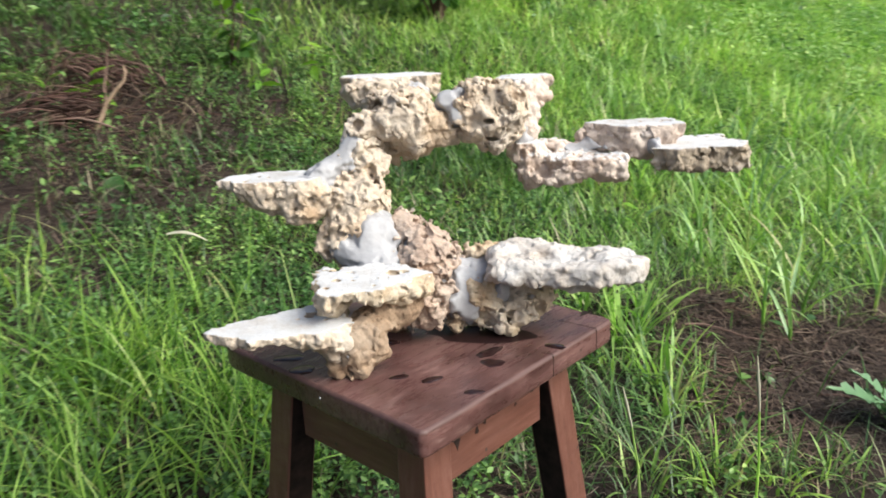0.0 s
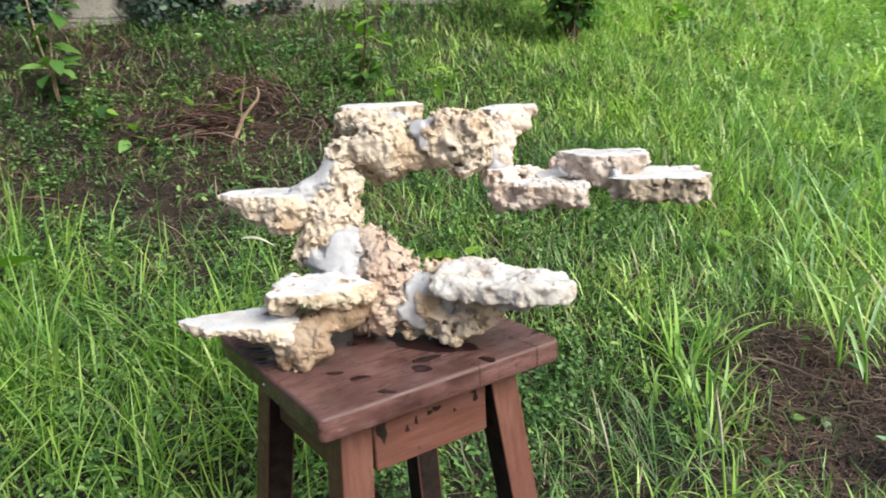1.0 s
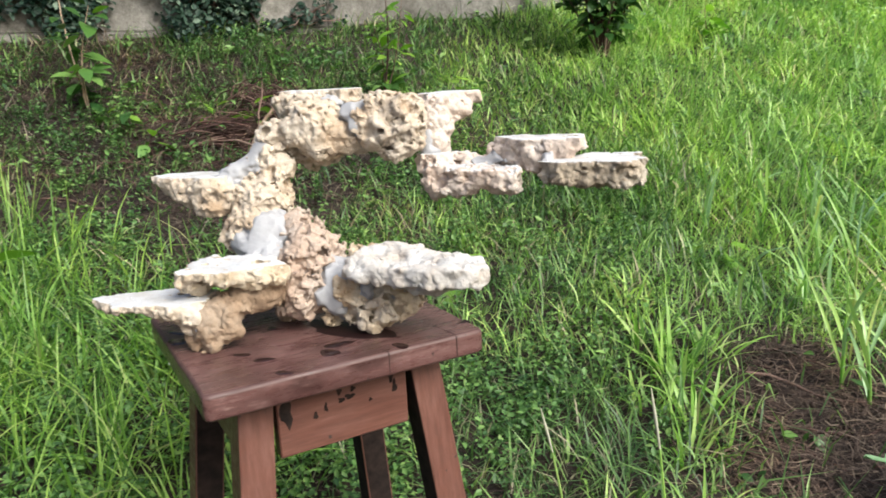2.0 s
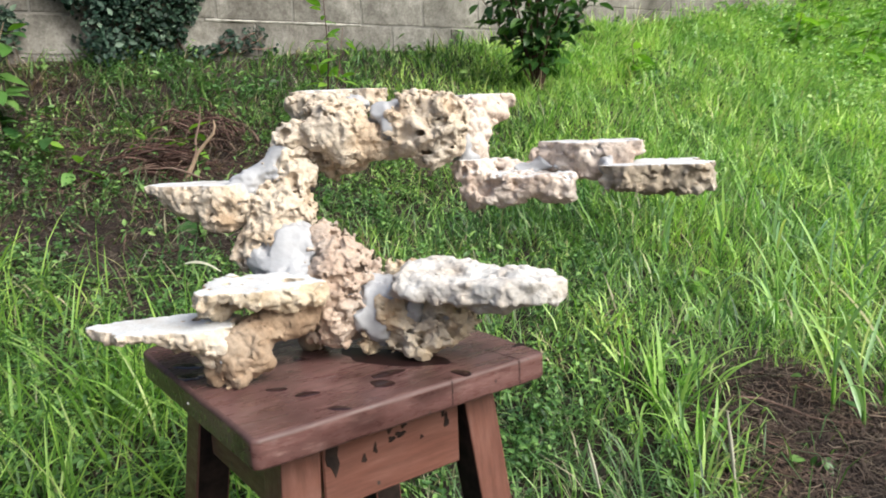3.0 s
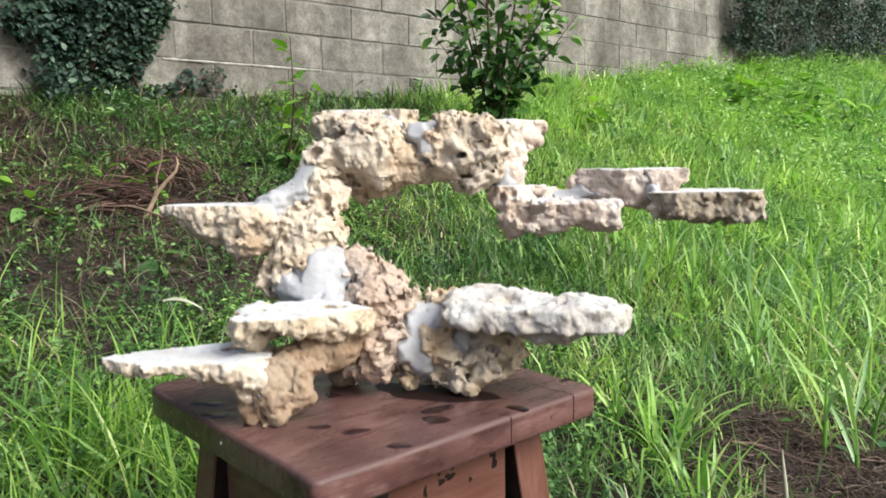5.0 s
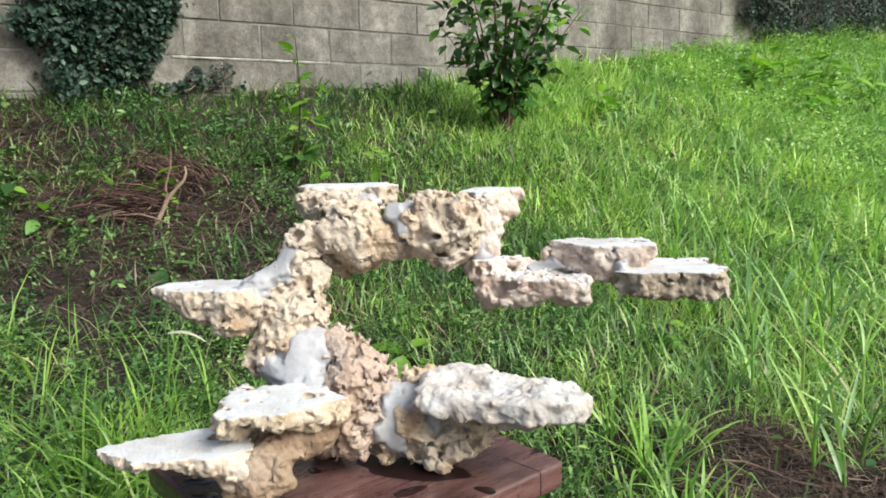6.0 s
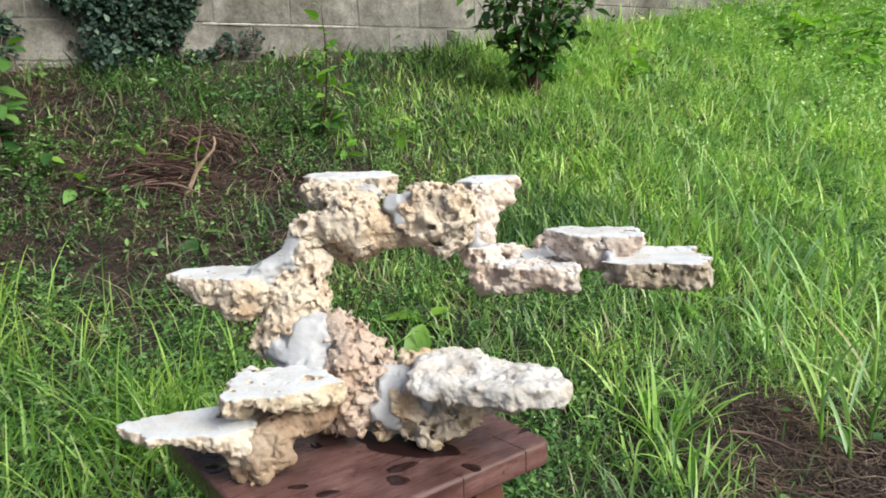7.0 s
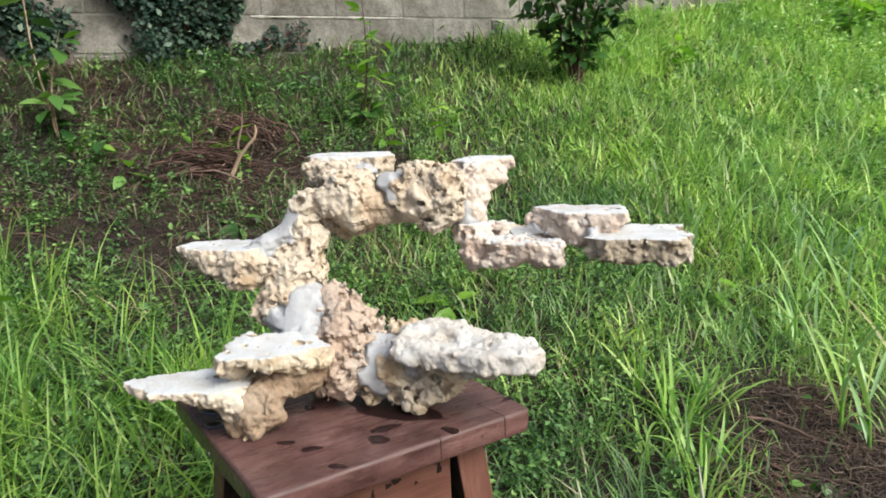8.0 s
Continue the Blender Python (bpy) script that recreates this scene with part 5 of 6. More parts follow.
for row in ((0.70, 2.0, 10, 0.26, 0.009, 7), (0.92, 1.95, 10, 0.28, 0.010, 8), (0.55, 2.15, 9, 0.22, 0.010, 9), (1.15, 2.2, 12, 0.30, 0.010, 10), (1.3, 1.95, 12, 0.30, 0.010, 11), (0.85, 2.5, 12, 0.27, 0.011, 12),
            (1.5, 2.6, 14, 0.28, 0.011, 13), (0.45, 2.55, 10, 0.20, 0.010, 14), (1.1, 3.0, 12, 0.24, 0.012, 20), (1.7, 3.3, 14, 0.27, 0.012, 21)):
    tussock(*row[:5], BLUE_SHAPES, "blue-green broad-bladed grass clump", row[5], spread=0.05, tilt=30)
tussock(2.87, 6.5, 70, 0.62, 0.012, BLUE_SHAPES, "large pale green clump of arching grass", 41, spread=0.14, tilt=45)


def grass_plant(x, y, culm, leaves, length, width, seed, mixed=0.35):
    """A tall broad-leaved grass: an upright culm with arching leaves set alternately along it."""
    rnd = random.Random(seed)
    t = thing("grass_plant", (x, y, float(ground_z(x, y)) - 0.01), "tall broad-leaved grass plant with arching blue-green blades", "grass plant", group="tall grass plants")
    lx, ly = rnd.uniform(-0.03, 0.03), rnd.uniform(-0.03, 0.03)
    pts = [Vector((lx * q * q, ly * q * q, culm * q)) for q in (0, 0.25, 0.5, 0.75, 1.0)]
    part("culm", tubes_mesh("culm", [tube(pts, [0.0042, 0.004, 0.0036, 0.003, 0.0022], 6)]), BLADE_BRIGHT, t)
    first = rnd.uniform(0, 360)
    for i in range(leaves):
        q = 0.12 + 0.88 * i / max(1, leaves - 1)
        at = Vector((lx * q * q, ly * q * q, culm * q))
        size = length * (0.65 + 0.45 * math.sin(math.pi * (0.2 + 0.7 * q))) * rnd.uniform(0.85, 1.1)
        up = i == leaves - 1
        m = Matrix.Translation(at) @ pose(0, 0, 0, 0, 0, first + 180 * (i % 2) + rnd.uniform(-35, 35)) @ pose(0, 0, 0, rnd.uniform(-12, 12), rnd.uniform(-4, 6) if up else rnd.uniform(6, 26), 0) @ Matrix.Diagonal((size, width * rnd.uniform(0.8, 1.1), size, 1))
        shapes = BRIGHT_SHAPES if rnd.random() < mixed else BLUE_SHAPES
        part("blade", shapes[rnd.randrange(0, 2) if up else rnd.randrange(1, 5)], None, t, m=m)


for k, (x, y, culm, leaves, length) in enumerate(((0.73, 1.50, 0.13, 6, 0.24), (0.69, 1.55, 0.16, 6, 0.27), (0.80, 1.60, 0.15, 6, 0.27), (0.76, 1.84, 0.20, 7, 0.28), (0.67, 1.92, 0.16, 6, 0.25), (0.86, 1.76, 0.20, 7, 0.28),
                                                  (0.73, 2.13, 0.20, 7, 0.27), (0.90, 2.10, 0.22, 7, 0.30), (0.60, 2.32, 0.16, 6, 0.24), (0.58, 2.55, 0.17, 6, 0.25), (0.74, 2.66, 0.19, 6, 0.27), (1.02, 2.38, 0.22, 7, 0.28),
                                                  (1.20, 2.30, 0.22, 7, 0.28), (1.10, 2.75, 0.20, 6, 0.27), (0.92, 2.95, 0.20, 6, 0.26), (1.35, 2.9, 0.2, 6, 0.28), (0.45, 2.30, 0.10, 5, 0.20), (0.98, 1.62, 0.2, 7, 0.3))):
    grass_plant(x, y, culm, leaves, 0.88 * length, 0.0092, 60 + k)


def fallen_twig(x, y, turn, length, radius, seed):
    rnd = random.Random(seed)
    pts = []
    for q in range(6):
        w = length * (q / 5 - 0.5)
        side = 0.06 * length * math.sin(q * 1.3 + seed)
        px, py = x + w * math.cos(radians(turn)) - side * math.sin(radians(turn)), y + w * math.sin(radians(turn)) + side * math.cos(radians(turn))
        pts.append((px - x, py - y, float(ground_z(px, py)) - float(ground_z(x, y)) + radius + rnd.uniform(0.002, 0.008)))
    me = tubes_mesh("fallen_twig", [tube(pts, [radius, radius, 0.9 * radius, 0.8 * radius, 0.65 * radius, 0.4 * radius], 6)])
    me.materials.append(TWIG)
    ob = new("fallen_twig", me)
    ob.matrix_basis = Matrix.Translation((x, y, float(ground_z(x, y))))
    tagged(ob, "thin dry brown twig lying on bare soil", "twig", group="fallen twigs")


for k, (x, y, turn, length, radius) in enumerate(((0.62, 1.52, -12, 0.22, 0.0035), (0.55, 1.42, -25, 0.20, 0.003), (0.70, 1.40, 20, 0.16, 0.003), (0.60, 1.70, 55, 0.14, 0.0025), (0.66, 1.62, -40, 0.12, 0.0022), (0.78, 1.44, 70, 0.14, 0.0025),
                                                  (0.52, 1.30, 12, 0.18, 0.003), (0.66, 1.28, -30, 0.15, 0.0028), (0.80, 1.30, 5, 0.20, 0.003), (0.58, 1.58, 0, 0.10, 0.002), (0.90, 1.38, -50, 0.16, 0.003), (0.10, 1.05, 30, 0.16, 0.0025),
                                                  (-1.40, 1.82, 10, 0.22, 0.003), (-1.25, 1.95, -20, 0.24, 0.003), (-1.55, 1.95, 35, 0.18, 0.003), (-1.75, 2.55, 15, 0.2, 0.003), (-1.05, 2.15, 40, 0.2, 0.003), (-0.95, 2.25, -15, 0.16, 0.0025))):
    fallen_twig(x, y, turn, length, radius, k)


# a leaf, built once for each kind and shared
def leaf_mesh(name, mat, width=0.5, droop=0.12):
    vs, fs = [], []
    prof = ((0.0, 0.04), (0.15, 0.6), (0.4, 1.0), (0.65, 0.8), (0.85, 0.4), (1.0, 0.0))
    for t, w in prof:
        z = -droop * t * t
        vs += [(t, -w * width / 2, z + 0.06 * w), (t, 0, z), (t, w * width / 2, z + 0.06 * w)]
    for i in range(len(prof) - 1):
        o = i * 3
        fs += [(o, o + 3, o + 4, o + 1), (o + 1, o + 4, o + 5, o + 2)]
    me = mesh_from(name, vs, fs)
    me.materials.append(mat)
    return me


LEAF_DARK_MESH = leaf_mesh("leaf", LEAF, 0.60, 0.3)
LEAF_NEW_MESH = leaf_mesh("young_leaf", LEAF_NEW, 0.5)


def shrub(name, at, stems, leaf_count, leaf_size, label, category, seed, young=0.15, start=0.15, bark=TWIG, spread=0.25):
    """stems: list of (lean x, lean y, height, radius)."""
    rnd = random.Random(seed)
    base = Vector((at[0], at[1], float(ground_z(at[0], at[1])) - 0.02))
    t = thing(name, base, label, category)
    lines = []
    for lx, ly, hh, rad in stems:
        pts = [Vector((lx * s ** 1.3 + 0.012 * math.sin(5 * s + seed), ly * s ** 1.3 + 0.012 * math.cos(4 * s + seed), hh * s)) for s in (0, 0.2, 0.4, 0.6, 0.8, 1.0)]
        lines.append((pts, hh))
        part("stem", tubes_mesh("stem", [tube(pts, [rad * (1 - 0.75 * s) for s in (0, 0.2, 0.4, 0.6, 0.8, 1.0)])]), bark, t)
    for i in range(leaf_count):
        pts, hh = lines[i % len(lines)]
        s = start + (1 - start) * (((i // len(lines)) + rnd.random()) / max(1, leaf_count / len(lines)))
        s = min(s, 1.0)
        f = s * (len(pts) - 1)
        k = min(int(f), len(pts) - 2)
        p = pts[k].lerp(pts[k + 1], f - k)
        ang = i * 137.5 + rnd.uniform(-30, 30)
        size = leaf_size * rnd.uniform(0.6, 1.15)
        fresh = s > 1 - young or rnd.random() < young * 0.4
        m = Matrix.Translation(p) @ pose(0, 0, 0, 0, 0, ang) @ pose(rnd.uniform(0, spread) * leaf_size, 0, 0, rnd.uniform(-35, 35), rnd.uniform(-30, 45)) @ Matrix.Scale(size, 4)
        part("leaf", LEAF_NEW_MESH if fresh else LEAF_DARK_MESH, None, t, m=m)
    return t


shrub("shrub", (-0.02, 3.95), [(-0.25, -0.1, 0.85, 0.010), (-0.08, -0.15, 1.0, 0.012), (0.12, -0.05, 0.95, 0.011), (0.28, -0.12, 0.8, 0.009), (-0.35, 0.0, 0.6, 0.007), (0.02, 0.1, 1.1, 0.012), (0.38, 0.02, 0.65, 0.007),
      (-0.16, -0.2, 0.7, 0.007), (0.2, -0.22, 0.7, 0.007), (0.04, -0.25, 0.8, 0.007)], 300, 0.085,
      "dark green leafy shrub growing in front of the wall", "shrub", 3, 0.16, 0.2, TWIG, 0.9)
def fill_shrub():
    """The dense inner leaves of the shrub, a darker green than its outer ones."""
    rng = np.random.default_rng(17)
    bush = bpy.data.objects["shrub"]
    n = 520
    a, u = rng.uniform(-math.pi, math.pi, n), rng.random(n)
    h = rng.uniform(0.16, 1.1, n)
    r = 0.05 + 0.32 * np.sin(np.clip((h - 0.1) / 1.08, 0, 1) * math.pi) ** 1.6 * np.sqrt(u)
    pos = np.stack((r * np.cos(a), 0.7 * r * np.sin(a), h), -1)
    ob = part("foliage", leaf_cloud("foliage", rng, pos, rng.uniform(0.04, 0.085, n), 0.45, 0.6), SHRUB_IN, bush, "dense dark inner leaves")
    ob["kind"] = "stuff"


fill_shrub()
shrub("sapling", (-0.82, 2.98), [(0.04, -0.02, 0.56, 0.006), (-0.05, 0.03, 0.40, 0.004), (0.10, 0.02, 0.44, 0.004)], 60, 0.072, "thin young sapling with glossy green leaves", "sapling", 5, 0.6, 0.15)
shrub("sapling", (-1.79, 2.35), [(-0.07, 0.0, 0.62, 0.005), (0.08, -0.02, 0.40, 0.004), (0.05, -0.03, 0.20, 0.003)], 40, 0.095, "thin young sapling with glossy leaves beside the brush pile", "sapling", 8, 0.08, 0.2, BRANCH)
shrub("weed_plant", (-0.55, 3.10), [(0.02, 0.0, 0.17, 0.003), (0.06, 0.0, 0.12, 0.003)], 12, 0.085, "small bright green broad-leaved weed", "weed", 11, 1.0, 0.3)
shrub("weed_plant", (-0.72, 2.88), [(0.03, 0.0, 0.12, 0.003)], 7, 0.085, "small bright green broad-leaved weed", "weed", 12, 1.0, 0.3)
shrub("weed_plant", (0.46, 4.35), [(0.02, 0.0, 0.24, 0.004), (0.06, 0.0, 0.16, 0.004)], 18, 0.10, "yellow-green leafy weed on the slope", "weed", 13, 1.0, 0.2)
for x, y, count, size, seed in ((0.60, 1.35, 14, 0.032, 81), (0.62, 1.62, 4, 0.040, 83), (0.50, 1.20, 14, 0.030, 84), (0.75, 1.52, 10, 0.030, 85), (0.84, 1.32, 14, 0.032, 86)):
    shrub("weed_plant", (x, y), [(0.02, 0.01, 0.05, 0.002), (-0.03, 0.01, 0.04, 0.002)], count, size, "small low green weed on bare soil", "weed", seed, 0.0, 0.2)
shrub("weed_plant", (0.50, 2.15), [(0.02, 0.0, 0.10, 0.003), (-0.04, -0.02, 0.08, 0.003)], 10, 0.075, "broad-leaved yellow-green weed in the grass", "weed", 51, 0.5, 0.3)
for k, (x, y, h) in enumerate(((1.71, 6.03, 0.30), (1.95, 6.25, 0.34), (2.15, 6.0, 0.30), (2.35, 6.4, 0.36), (1.60, 5.75, 0.24), (2.6, 6.2, 0.34), (2.0, 5.6, 0.26))):
    shrub("weed_plant", (x, y), [(0.05, -0.03, h, 0.005), (-0.10, -0.05, 0.85 * h, 0.004), (0.14, 0.0, 0.75 * h, 0.004)], 36, 0.13, "bright leafy weed below the ivy-covered wall", "weed", 70 + k, 0.55, 0.2)
shrub("weed_plant", (-1.20, 2.55), [(0.02, 0.0, 0.14, 0.003), (0.06, -0.05, 0.10, 0.003)], 10, 0.10, "green leafy weed in the brush pile", "weed", 14, 0.6, 0.2)
shrub("weed_plant", (-1.30, 2.40), [(0.02, -0.02, 0.15, 0.003), (0.08, -0.03, 0.13, 0.003)], 12, 0.055, "yellow-green leafy weed growing through the brush pile", "weed", 31, 0.4, 0.3)
shrub("weed_plant", (-1.55, 2.28), [(0.05, -0.02, 0.11, 0.003), (-0.06, -0.03, 0.10, 0.003)], 12, 0.07, "green leafy weed beside the brush pile", "weed", 32, 0.1, 0.2)
shrub("weed_plant", (-1.38, 2.18), [(0.03, -0.02, 0.10, 0.003)], 7, 0.09, "low green leafy weed on brown soil", "weed", 33, 0.4, 0.2)
shrub("weed_plant", (-0.93, 2.10), [(0.0, 0.0, 0.07, 0.003)], 4, 0.09, "low green broad-leaved weed", "weed", 15, 0.0, 0.3)
shrub("weed_plant", (-0.22, 1.90), [(0.02, 0.0, 0.08, 0.004)], 5, 0.14, "large-leaved green weed behind the stool", "weed", 16, 0.5, 0.6)


def ivy(name, lo, hi, z0, z1, depth, count, label, seed, rise=0.0):
    """A mass of ivy hung on the wall between two stations along it."""
    rng = np.random.default_rng(seed)
    a = rng.uniform(lo, hi, count)
    z = rng.uniform(z0, z1, count)
    edge = np.clip((np.minimum(a - lo, hi - a) - 0.22 * clumped(z, z * 0, 7.0, seed + 9.0)) / 0.12, 0, 1) * np.clip((z - z0 - rise * ((a - lo) / (hi - lo)) ** 1.6 - 0.30 * clumped(a, a * 0, 4.0, seed + 4.0) ** 1.5) / 0.12, 0, 1)
    keep = rng.random(count) < edge * np.clip(0.18 + 1.5 * clumped(a, z, 6.5, seed) ** 1.3, 0, 1)
    a, z = a[keep], z[keep]
    out = depth * (0.25 + 0.75 * clumped(a, z, 3.0, seed + 2.0)) * rng.random(len(a)) ** 0.6
    base = WALL_AT + ALONG * (lo + hi) / 2
    t = thing(name, (base.x, base.y, 0), label, "ivy")
    pos = np.stack((WALL_AT.x + ALONG.x * a + OUT.x * out - base.x, WALL_AT.y + ALONG.y * a + OUT.y * out - base.y, z), -1)
    part("foliage", leaf_cloud("foliage", rng, pos, rng.uniform(0.018, 0.040, len(a)), 0.2, 0.7, np.array((OUT.x * 0.6, OUT.y * 0.6, 0.25))), IVY, t)
    tw = []
    for k in range(14):
        a0 = rng.uniform(lo + 0.35, hi - 0.35)
        pts = []
        for s in range(6):
            zz = z0 - 0.1 + (z1 - z0) * s / 5
            q = WALL_AT + ALONG * (a0 + 0.1 * math.sin(s * 1.7 + k)) + OUT * 0.025 - base
            pts.append((q.x, q.y, zz))
        tw.append(tube(pts, [0.006] * 6, 5))
    for v, f in tw:
        part("stem", tubes_mesh("stem", [(v, f)]), TWIG, t)


ivy("ivy_clump", -0.84, 0.16, 0.84, 2.3, 0.22, 34000, "dark green ivy hanging over the block wall", 4, 0.34)


def ivy_strand():
    """Thin ivy runners creeping along the foot of the wall."""
    rng = np.random.default_rng(19)
    base = WALL_AT + ALONG * 0.0
    t = thing("ivy_strand", (base.x, base.y, 0), "sparse dark ivy runners creeping along the wall foot", "ivy")
    pos = []
    for k in range(6):
        a0, a1, lift = rng.uniform(-0.30, -0.05), rng.uniform(0.05, 0.27), rng.uniform(0.02, 0.13)
        line = []
        for q in range(9):
            a = a0 + (a1 - a0) * q / 8
            p = WALL_AT + ALONG * a + OUT * (0.03 + 0.02 * math.sin(q + k)) - base
            z = 1.0 + lift * (q / 8) ** 1.5 + 0.008 * math.sin(2.3 * q + k)
            line.append((p.x, p.y, z))
            for _ in range(3):
                pos.append((p.x + rng.normal(0, 0.014), p.y + rng.normal(0, 0.014), z + rng.normal(0.004, 0.012)))
        part("stem", tubes_mesh("stem", [tube(line, [0.0025] * 9, 5)]), TWIG, t)
    pos = np.array(pos)
    part("foliage", leaf_cloud("foliage", rng, pos, rng.uniform(0.022, 0.044, len(pos)), 0.2, 0.7, np.array((OUT.x * 0.6, OUT.y * 0.6, 0.3))), IVY, t)


ivy_strand()
ivy("ivy_clump", -3.8, -0.80, 0.80, 2.4, 0.2, 60000, "dark ivy on the wall", 6)
ivy("ivy_clump", 4.6, 10.5, 1.35, 2.5, 0.35, 42000, "dense dark ivy covering the far wall", 7)


def build_brush_pile():
    rng = np.random.default_rng(31)
    at = Vector((-1.20, 2.42, float(ground_z(-1.20, 2.42))))
    t = thing("brush_pile", at, "heap of brown dead twigs and a pale bent branch on soil", "brush pile")
    def twig(pts, r):
        part("twig", tubes_mesh("twig", [tube(pts, [r, r, 0.85 * r, 0.75 * r, 0.45 * r], 4)]), TWIG, t)
    # a swept bundle of long stems, lying over one another
    for k in range(150):
        u = rng.random()
        a = Vector((-1.34 + rng.normal(0, 0.04), 2.38 + rng.normal(0, 0.07), 0.49 + 0.08 * u + rng.normal(0, 0.02)))
        b = Vector((-1.09 + rng.normal(0, 0.03), 2.40 + rng.normal(0, 0.06), 0.50 + 0.12 * u + rng.normal(0, 0.015)))
        s0, s1 = rng.uniform(0.05, 0.5), rng.uniform(0.6, 1.08)
        bow, side = rng.uniform(-0.01, 0.06), rng.normal(0, 0.05)
        pts = []
        for q in range(5):
            s = s0 + (s1 - s0) * q / 4
            p = a.lerp(b, s) + Vector((0, side * math.sin(math.pi * s), bow * math.sin(math.pi * s)))
            p.z = max(p.z, float(ground_z(p.x, p.y)) + 0.004)
            pts.append(p - at)
        twig(pts, rng.uniform(0.002, 0.0052))
    # a knot of curled roots behind
    for k in range(130):
        c = Vector((-1.22 + rng.normal(0, 0.075), 2.68 + rng.normal(0, 0.05), 0))
        c.z = float(ground_z(c.x, c.y)) + abs(rng.normal(0, 0.05))
        r, a0, span, tip = rng.uniform(0.03, 0.09), rng.uniform(0, 6.28), rng.uniform(1.2, 3.2), rng.uniform(-0.7, 0.7)
        pts = [c - at + Vector((r * math.cos(a0 + span * q / 4), r * 0.5 * math.sin(tip) * math.sin(a0 + span * q / 4), r * abs(math.sin(a0 + span * q / 4)) * math.cos(tip))) for q in range(5)]
        twig(pts, rng.uniform(0.0018, 0.004))
    # loose twigs strewn round about
    for k in range(200):
        x, y = -1.22 + rng.normal(0, 0.34), 2.34 + rng.normal(0, 0.22)
        th, ln, cur = rng.normal(0.1, 0.9), rng.uniform(0.05, 0.2), rng.normal(0, 0.25)
        pts = []
        for q in range(5):
            s = q / 4 - 0.5
            px, py = x + ln * s * math.cos(th), y + ln * s * math.sin(th)
            pts.append(Vector((px, py, float(ground_z(px, py)) + 0.010 + max(0, cur) * ln * (0.25 - s * s))) - at)
        twig(pts, rng.uniform(0.0012, 0.0026))
    def line(*pts):
        return [Vector(p) - at for p in pts]
    pale = line((-1.130, 2.35, 0.462), (-1.112, 2.36, 0.498), (-1.088, 2.37, 0.543), (-1.064, 2.37, 0.588), (-1.030, 2.37, 0.624), (-0.997, 2.37, 0.656), (-0.989, 2.37, 0.680), (-0.992, 2.37, 0.700))
    side = line((-1.185, 2.36, 0.485), (-1.168, 2.36, 0.509), (-1.148, 2.37, 0.544), (-1.124, 2.38, 0.571))
    spur = line((-1.066, 2.37, 0.586), (-1.066, 2.375, 0.638), (-1.047, 2.38, 0.697), (-1.040, 2.38, 0.750))
    bough = part("branch", tubes_mesh("branch", [tube(pale, [0.007, 0.008, 0.0078, 0.0072, 0.0055, 0.0048, 0.004, 0.0025], 8)]), BRANCH, t, "pale bare bent branch")
    part("side_branch", tubes_mesh("side_branch", [tube(side, [0.005, 0.005, 0.004, 0.0025], 6)]), BRANCH, bough)
    part("side_branch", tubes_mesh("side_branch", [tube(spur, [0.005, 0.0042, 0.003, 0.0016], 6)]), TWIG, bough)


build_brush_pile()


def lobed_leaf(name, mat):
    """A jagged, deeply lobed leaf one metre long over +x."""
    vs, fs = [], []
    n = 18
    for i in range(n + 1):
        t = i / n
        w = 0.20 * math.sin(math.pi * min(1, 0.12 + 0.9 * t)) ** 0.7 * (0.42 + 0.58 * (i % 3 != 0)) * (1 - t ** 6)
        sweep = 0.05 if i % 3 else 0.0
        z = 0.22 * math.sin(2.4 * t)
        vs += [(t + sweep, -w, z + 0.25 * w + 0.02 * (i % 2)), (t, 0, z), (t + sweep, w, z + 0.25 * w + 0.02 * (i % 2))]
    for i in range(n):
        o = 3 * i
        fs += [(o, o + 3, o + 4, o + 1), (o + 1, o + 4, o + 5, o + 2)]
    me = mesh_from(name, vs, fs)
    me.materials.append(mat)
    return me


def build_thistle(x, y):
    t = thing("thistle", (x, y, float(ground_z(x, y)) - 0.005), "pale green thistle rosette with jagged lobed leaves", "weed")
    me = lobed_leaf("lobed_leaf", THISTLE)
    for k, (turn, tilt, size) in enumerate(((175, -22, 0.16), (215, -30, 0.14), (140, -35, 0.13), (60, -25, 0.13), (290, -20, 0.15), (0, -40, 0.11))):
        part("leaf", me, None, t, m=pose(0, 0, 0.01, 0, 0, turn) @ pose(0, 0, 0, 8 * (k % 3 - 1), tilt) @ Matrix.Scale(size, 4))


build_thistle(0.80, 1.20)


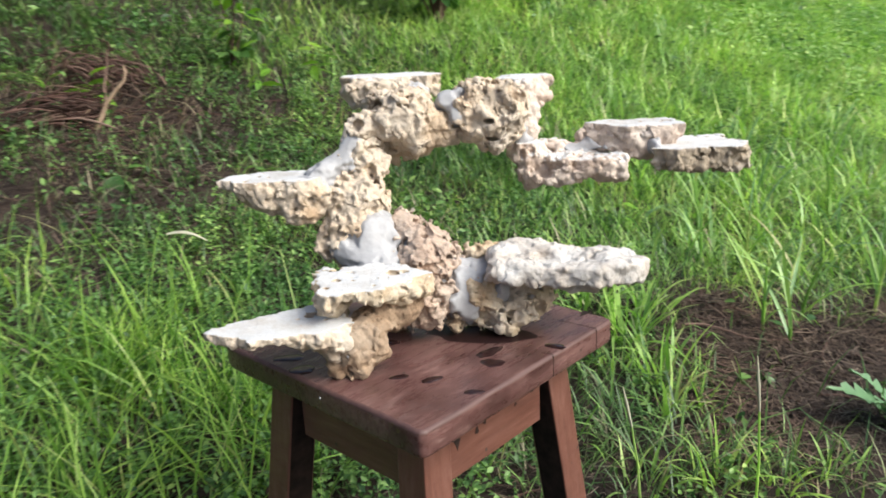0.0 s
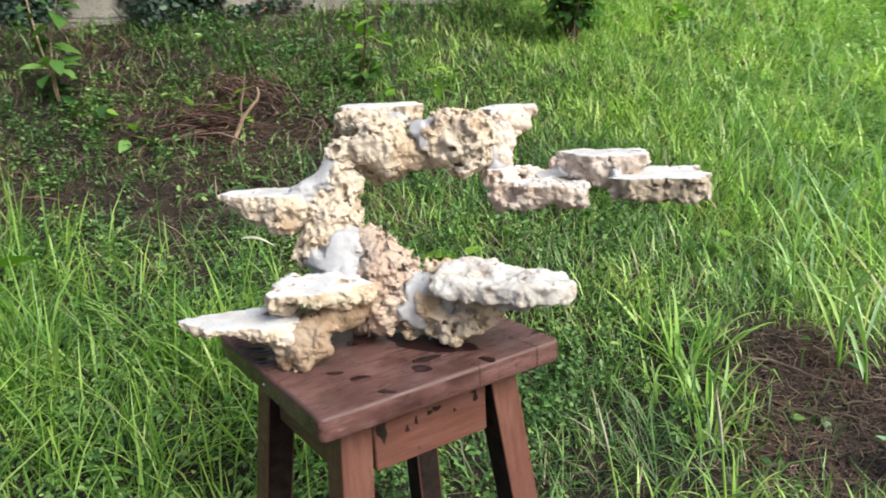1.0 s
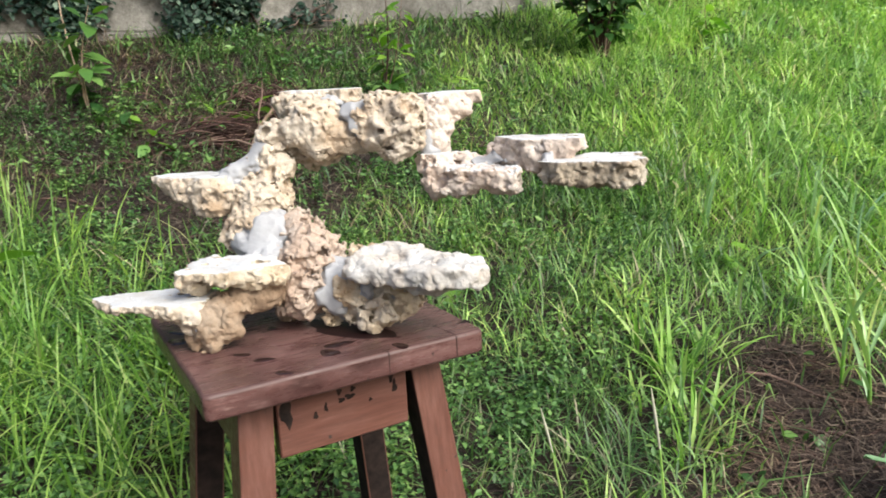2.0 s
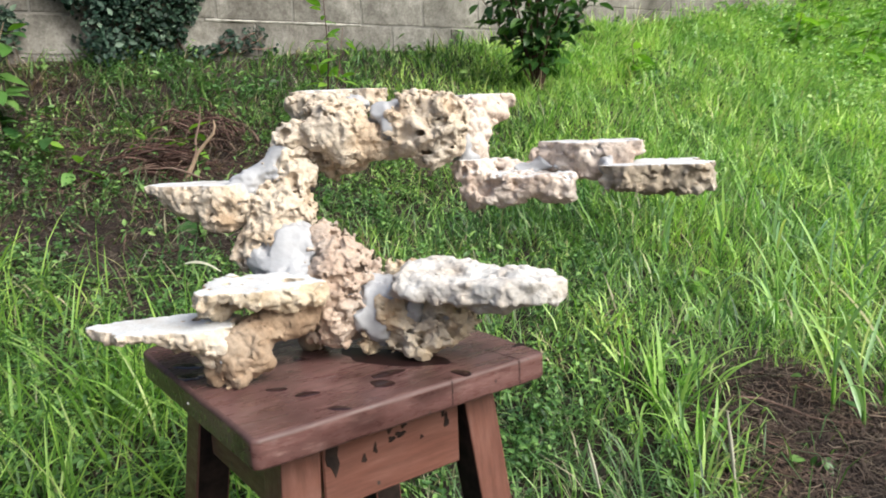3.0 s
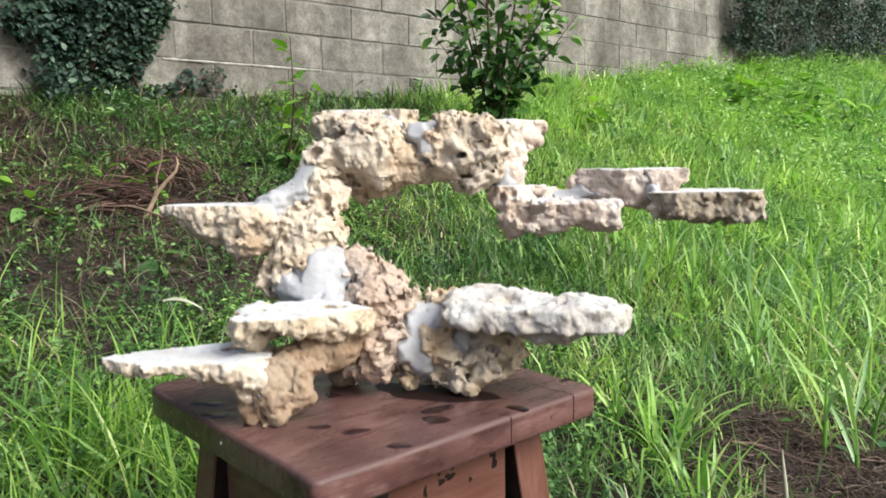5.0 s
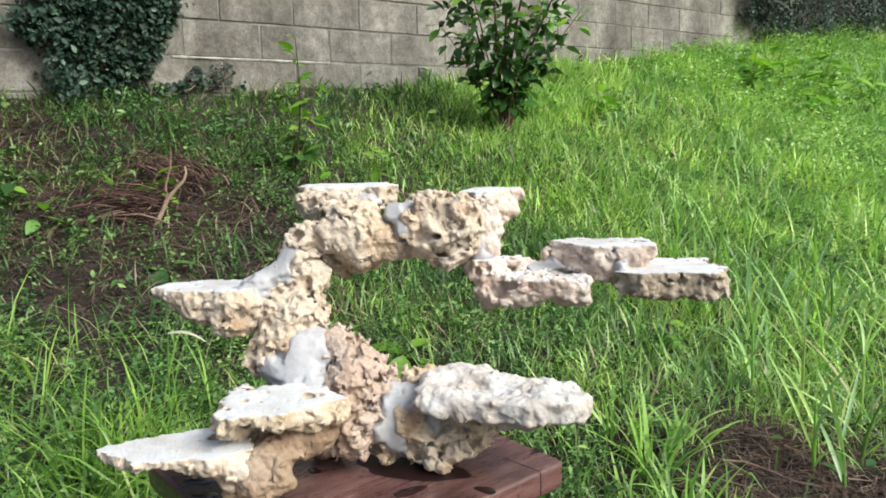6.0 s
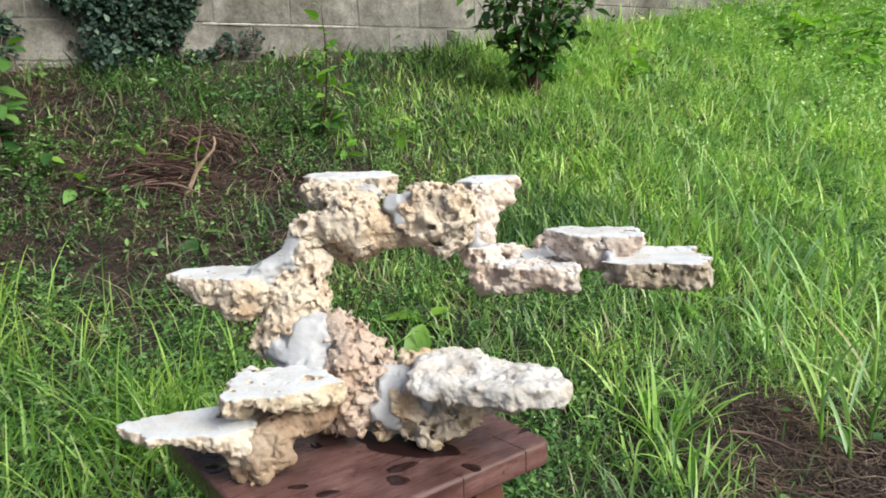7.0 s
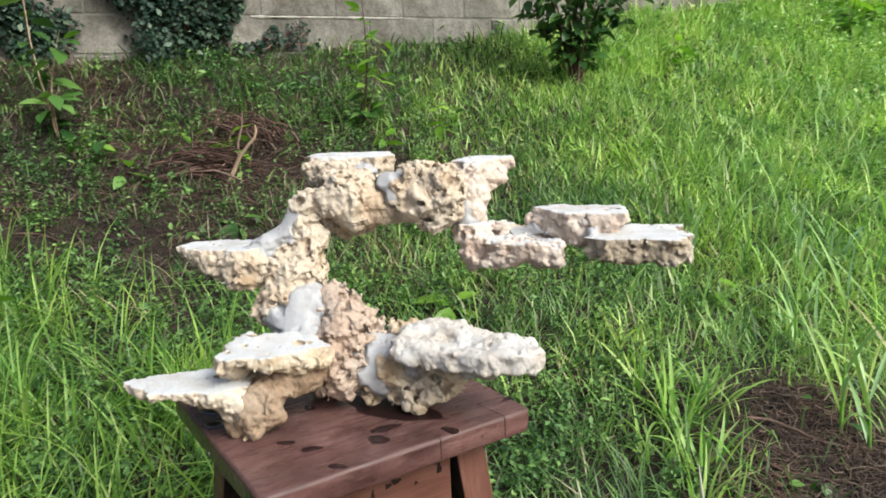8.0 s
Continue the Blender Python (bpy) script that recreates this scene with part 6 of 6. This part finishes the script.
def stalk(base, tip, bow, label):
    """A lone grass stem with a dry pale tip and one long blade."""
    z0 = float(ground_z(base[0], base[1])) - 0.01
    t = thing("grass_stalk", (base[0], base[1], z0), label, "grass stalk")
    rel = Vector((tip[0] - base[0], tip[1] - base[1], tip[2] - z0))
    pts = [rel * s + Vector((bow * math.sin(math.pi * s), 0, 0)) for s in (0, 0.2, 0.4, 0.6, 0.8, 1.0)]
    part("stem", tubes_mesh("stem", [tube(pts[:5], [0.0022, 0.002, 0.0018, 0.0016, 0.0013], 6)]), BLADE_BRIGHT, t)
    part("tip", tubes_mesh("tip", [tube([pts[4], (pts[4] + pts[5]) / 2, pts[5]], [0.0014, 0.0022, 0.0006], 6)]), STRAW_TIP, t, "dry whitish tip")


stalk((0.372, 0.83), (0.356, 0.803, 0.389), 0.012, "thin green grass stalk with a pale dry tip")
stalk((0.245, 0.89), (0.217, 0.881, 0.315), 0.014, "thin green grass stalk leaning beside the stool")
shrub("weed_plant", (-1.12, 1.22), [(-0.02, 0.0, 0.20, 0.004)], 5, 0.11, "round-leaved green weed among tall grass", "weed", 21, 0.3, 0.7)


def bent_blade():
    """A lone stem whose dry pale blade hangs over sideways."""
    t = thing("grass_stalk", (-0.53, 1.30, float(ground_z(-0.53, 1.30)) - 0.01), "thin green grass stalk with a bent pale dry blade", "grass stalk")
    z = 0.44 - t.matrix_basis.translation.z
    part("stem", tubes_mesh("stem", [tube([(0, 0, 0), (0.004, -0.002, 0.4 * z), (0.010, -0.006, 0.8 * z), (0.018, -0.010, z)], [0.002, 0.0018, 0.0014, 0.001], 6)]), BLADE_BRIGHT, t)
    vs, fs = [], []
    for i in range(9):
        s = i / 8
        w = 0.0020 * math.sin(math.pi * min(1, 0.15 + 0.85 * s)) + 0.0003
        vs += [(0.018 + 0.072 * s, -0.010, z + 0.006 * math.sin(3 * s) - 0.016 * s * s + w), (0.018 + 0.072 * s, -0.012, z + 0.006 * math.sin(3 * s) - 0.016 * s * s - w)]
    for i in range(8):
        fs.append((2 * i, 2 * i + 1, 2 * i + 3, 2 * i + 2))
    part("blade", mesh_from("blade", vs, fs), STRAW_TIP, t, "dry whitish blade")


bent_blade()
build_wall()
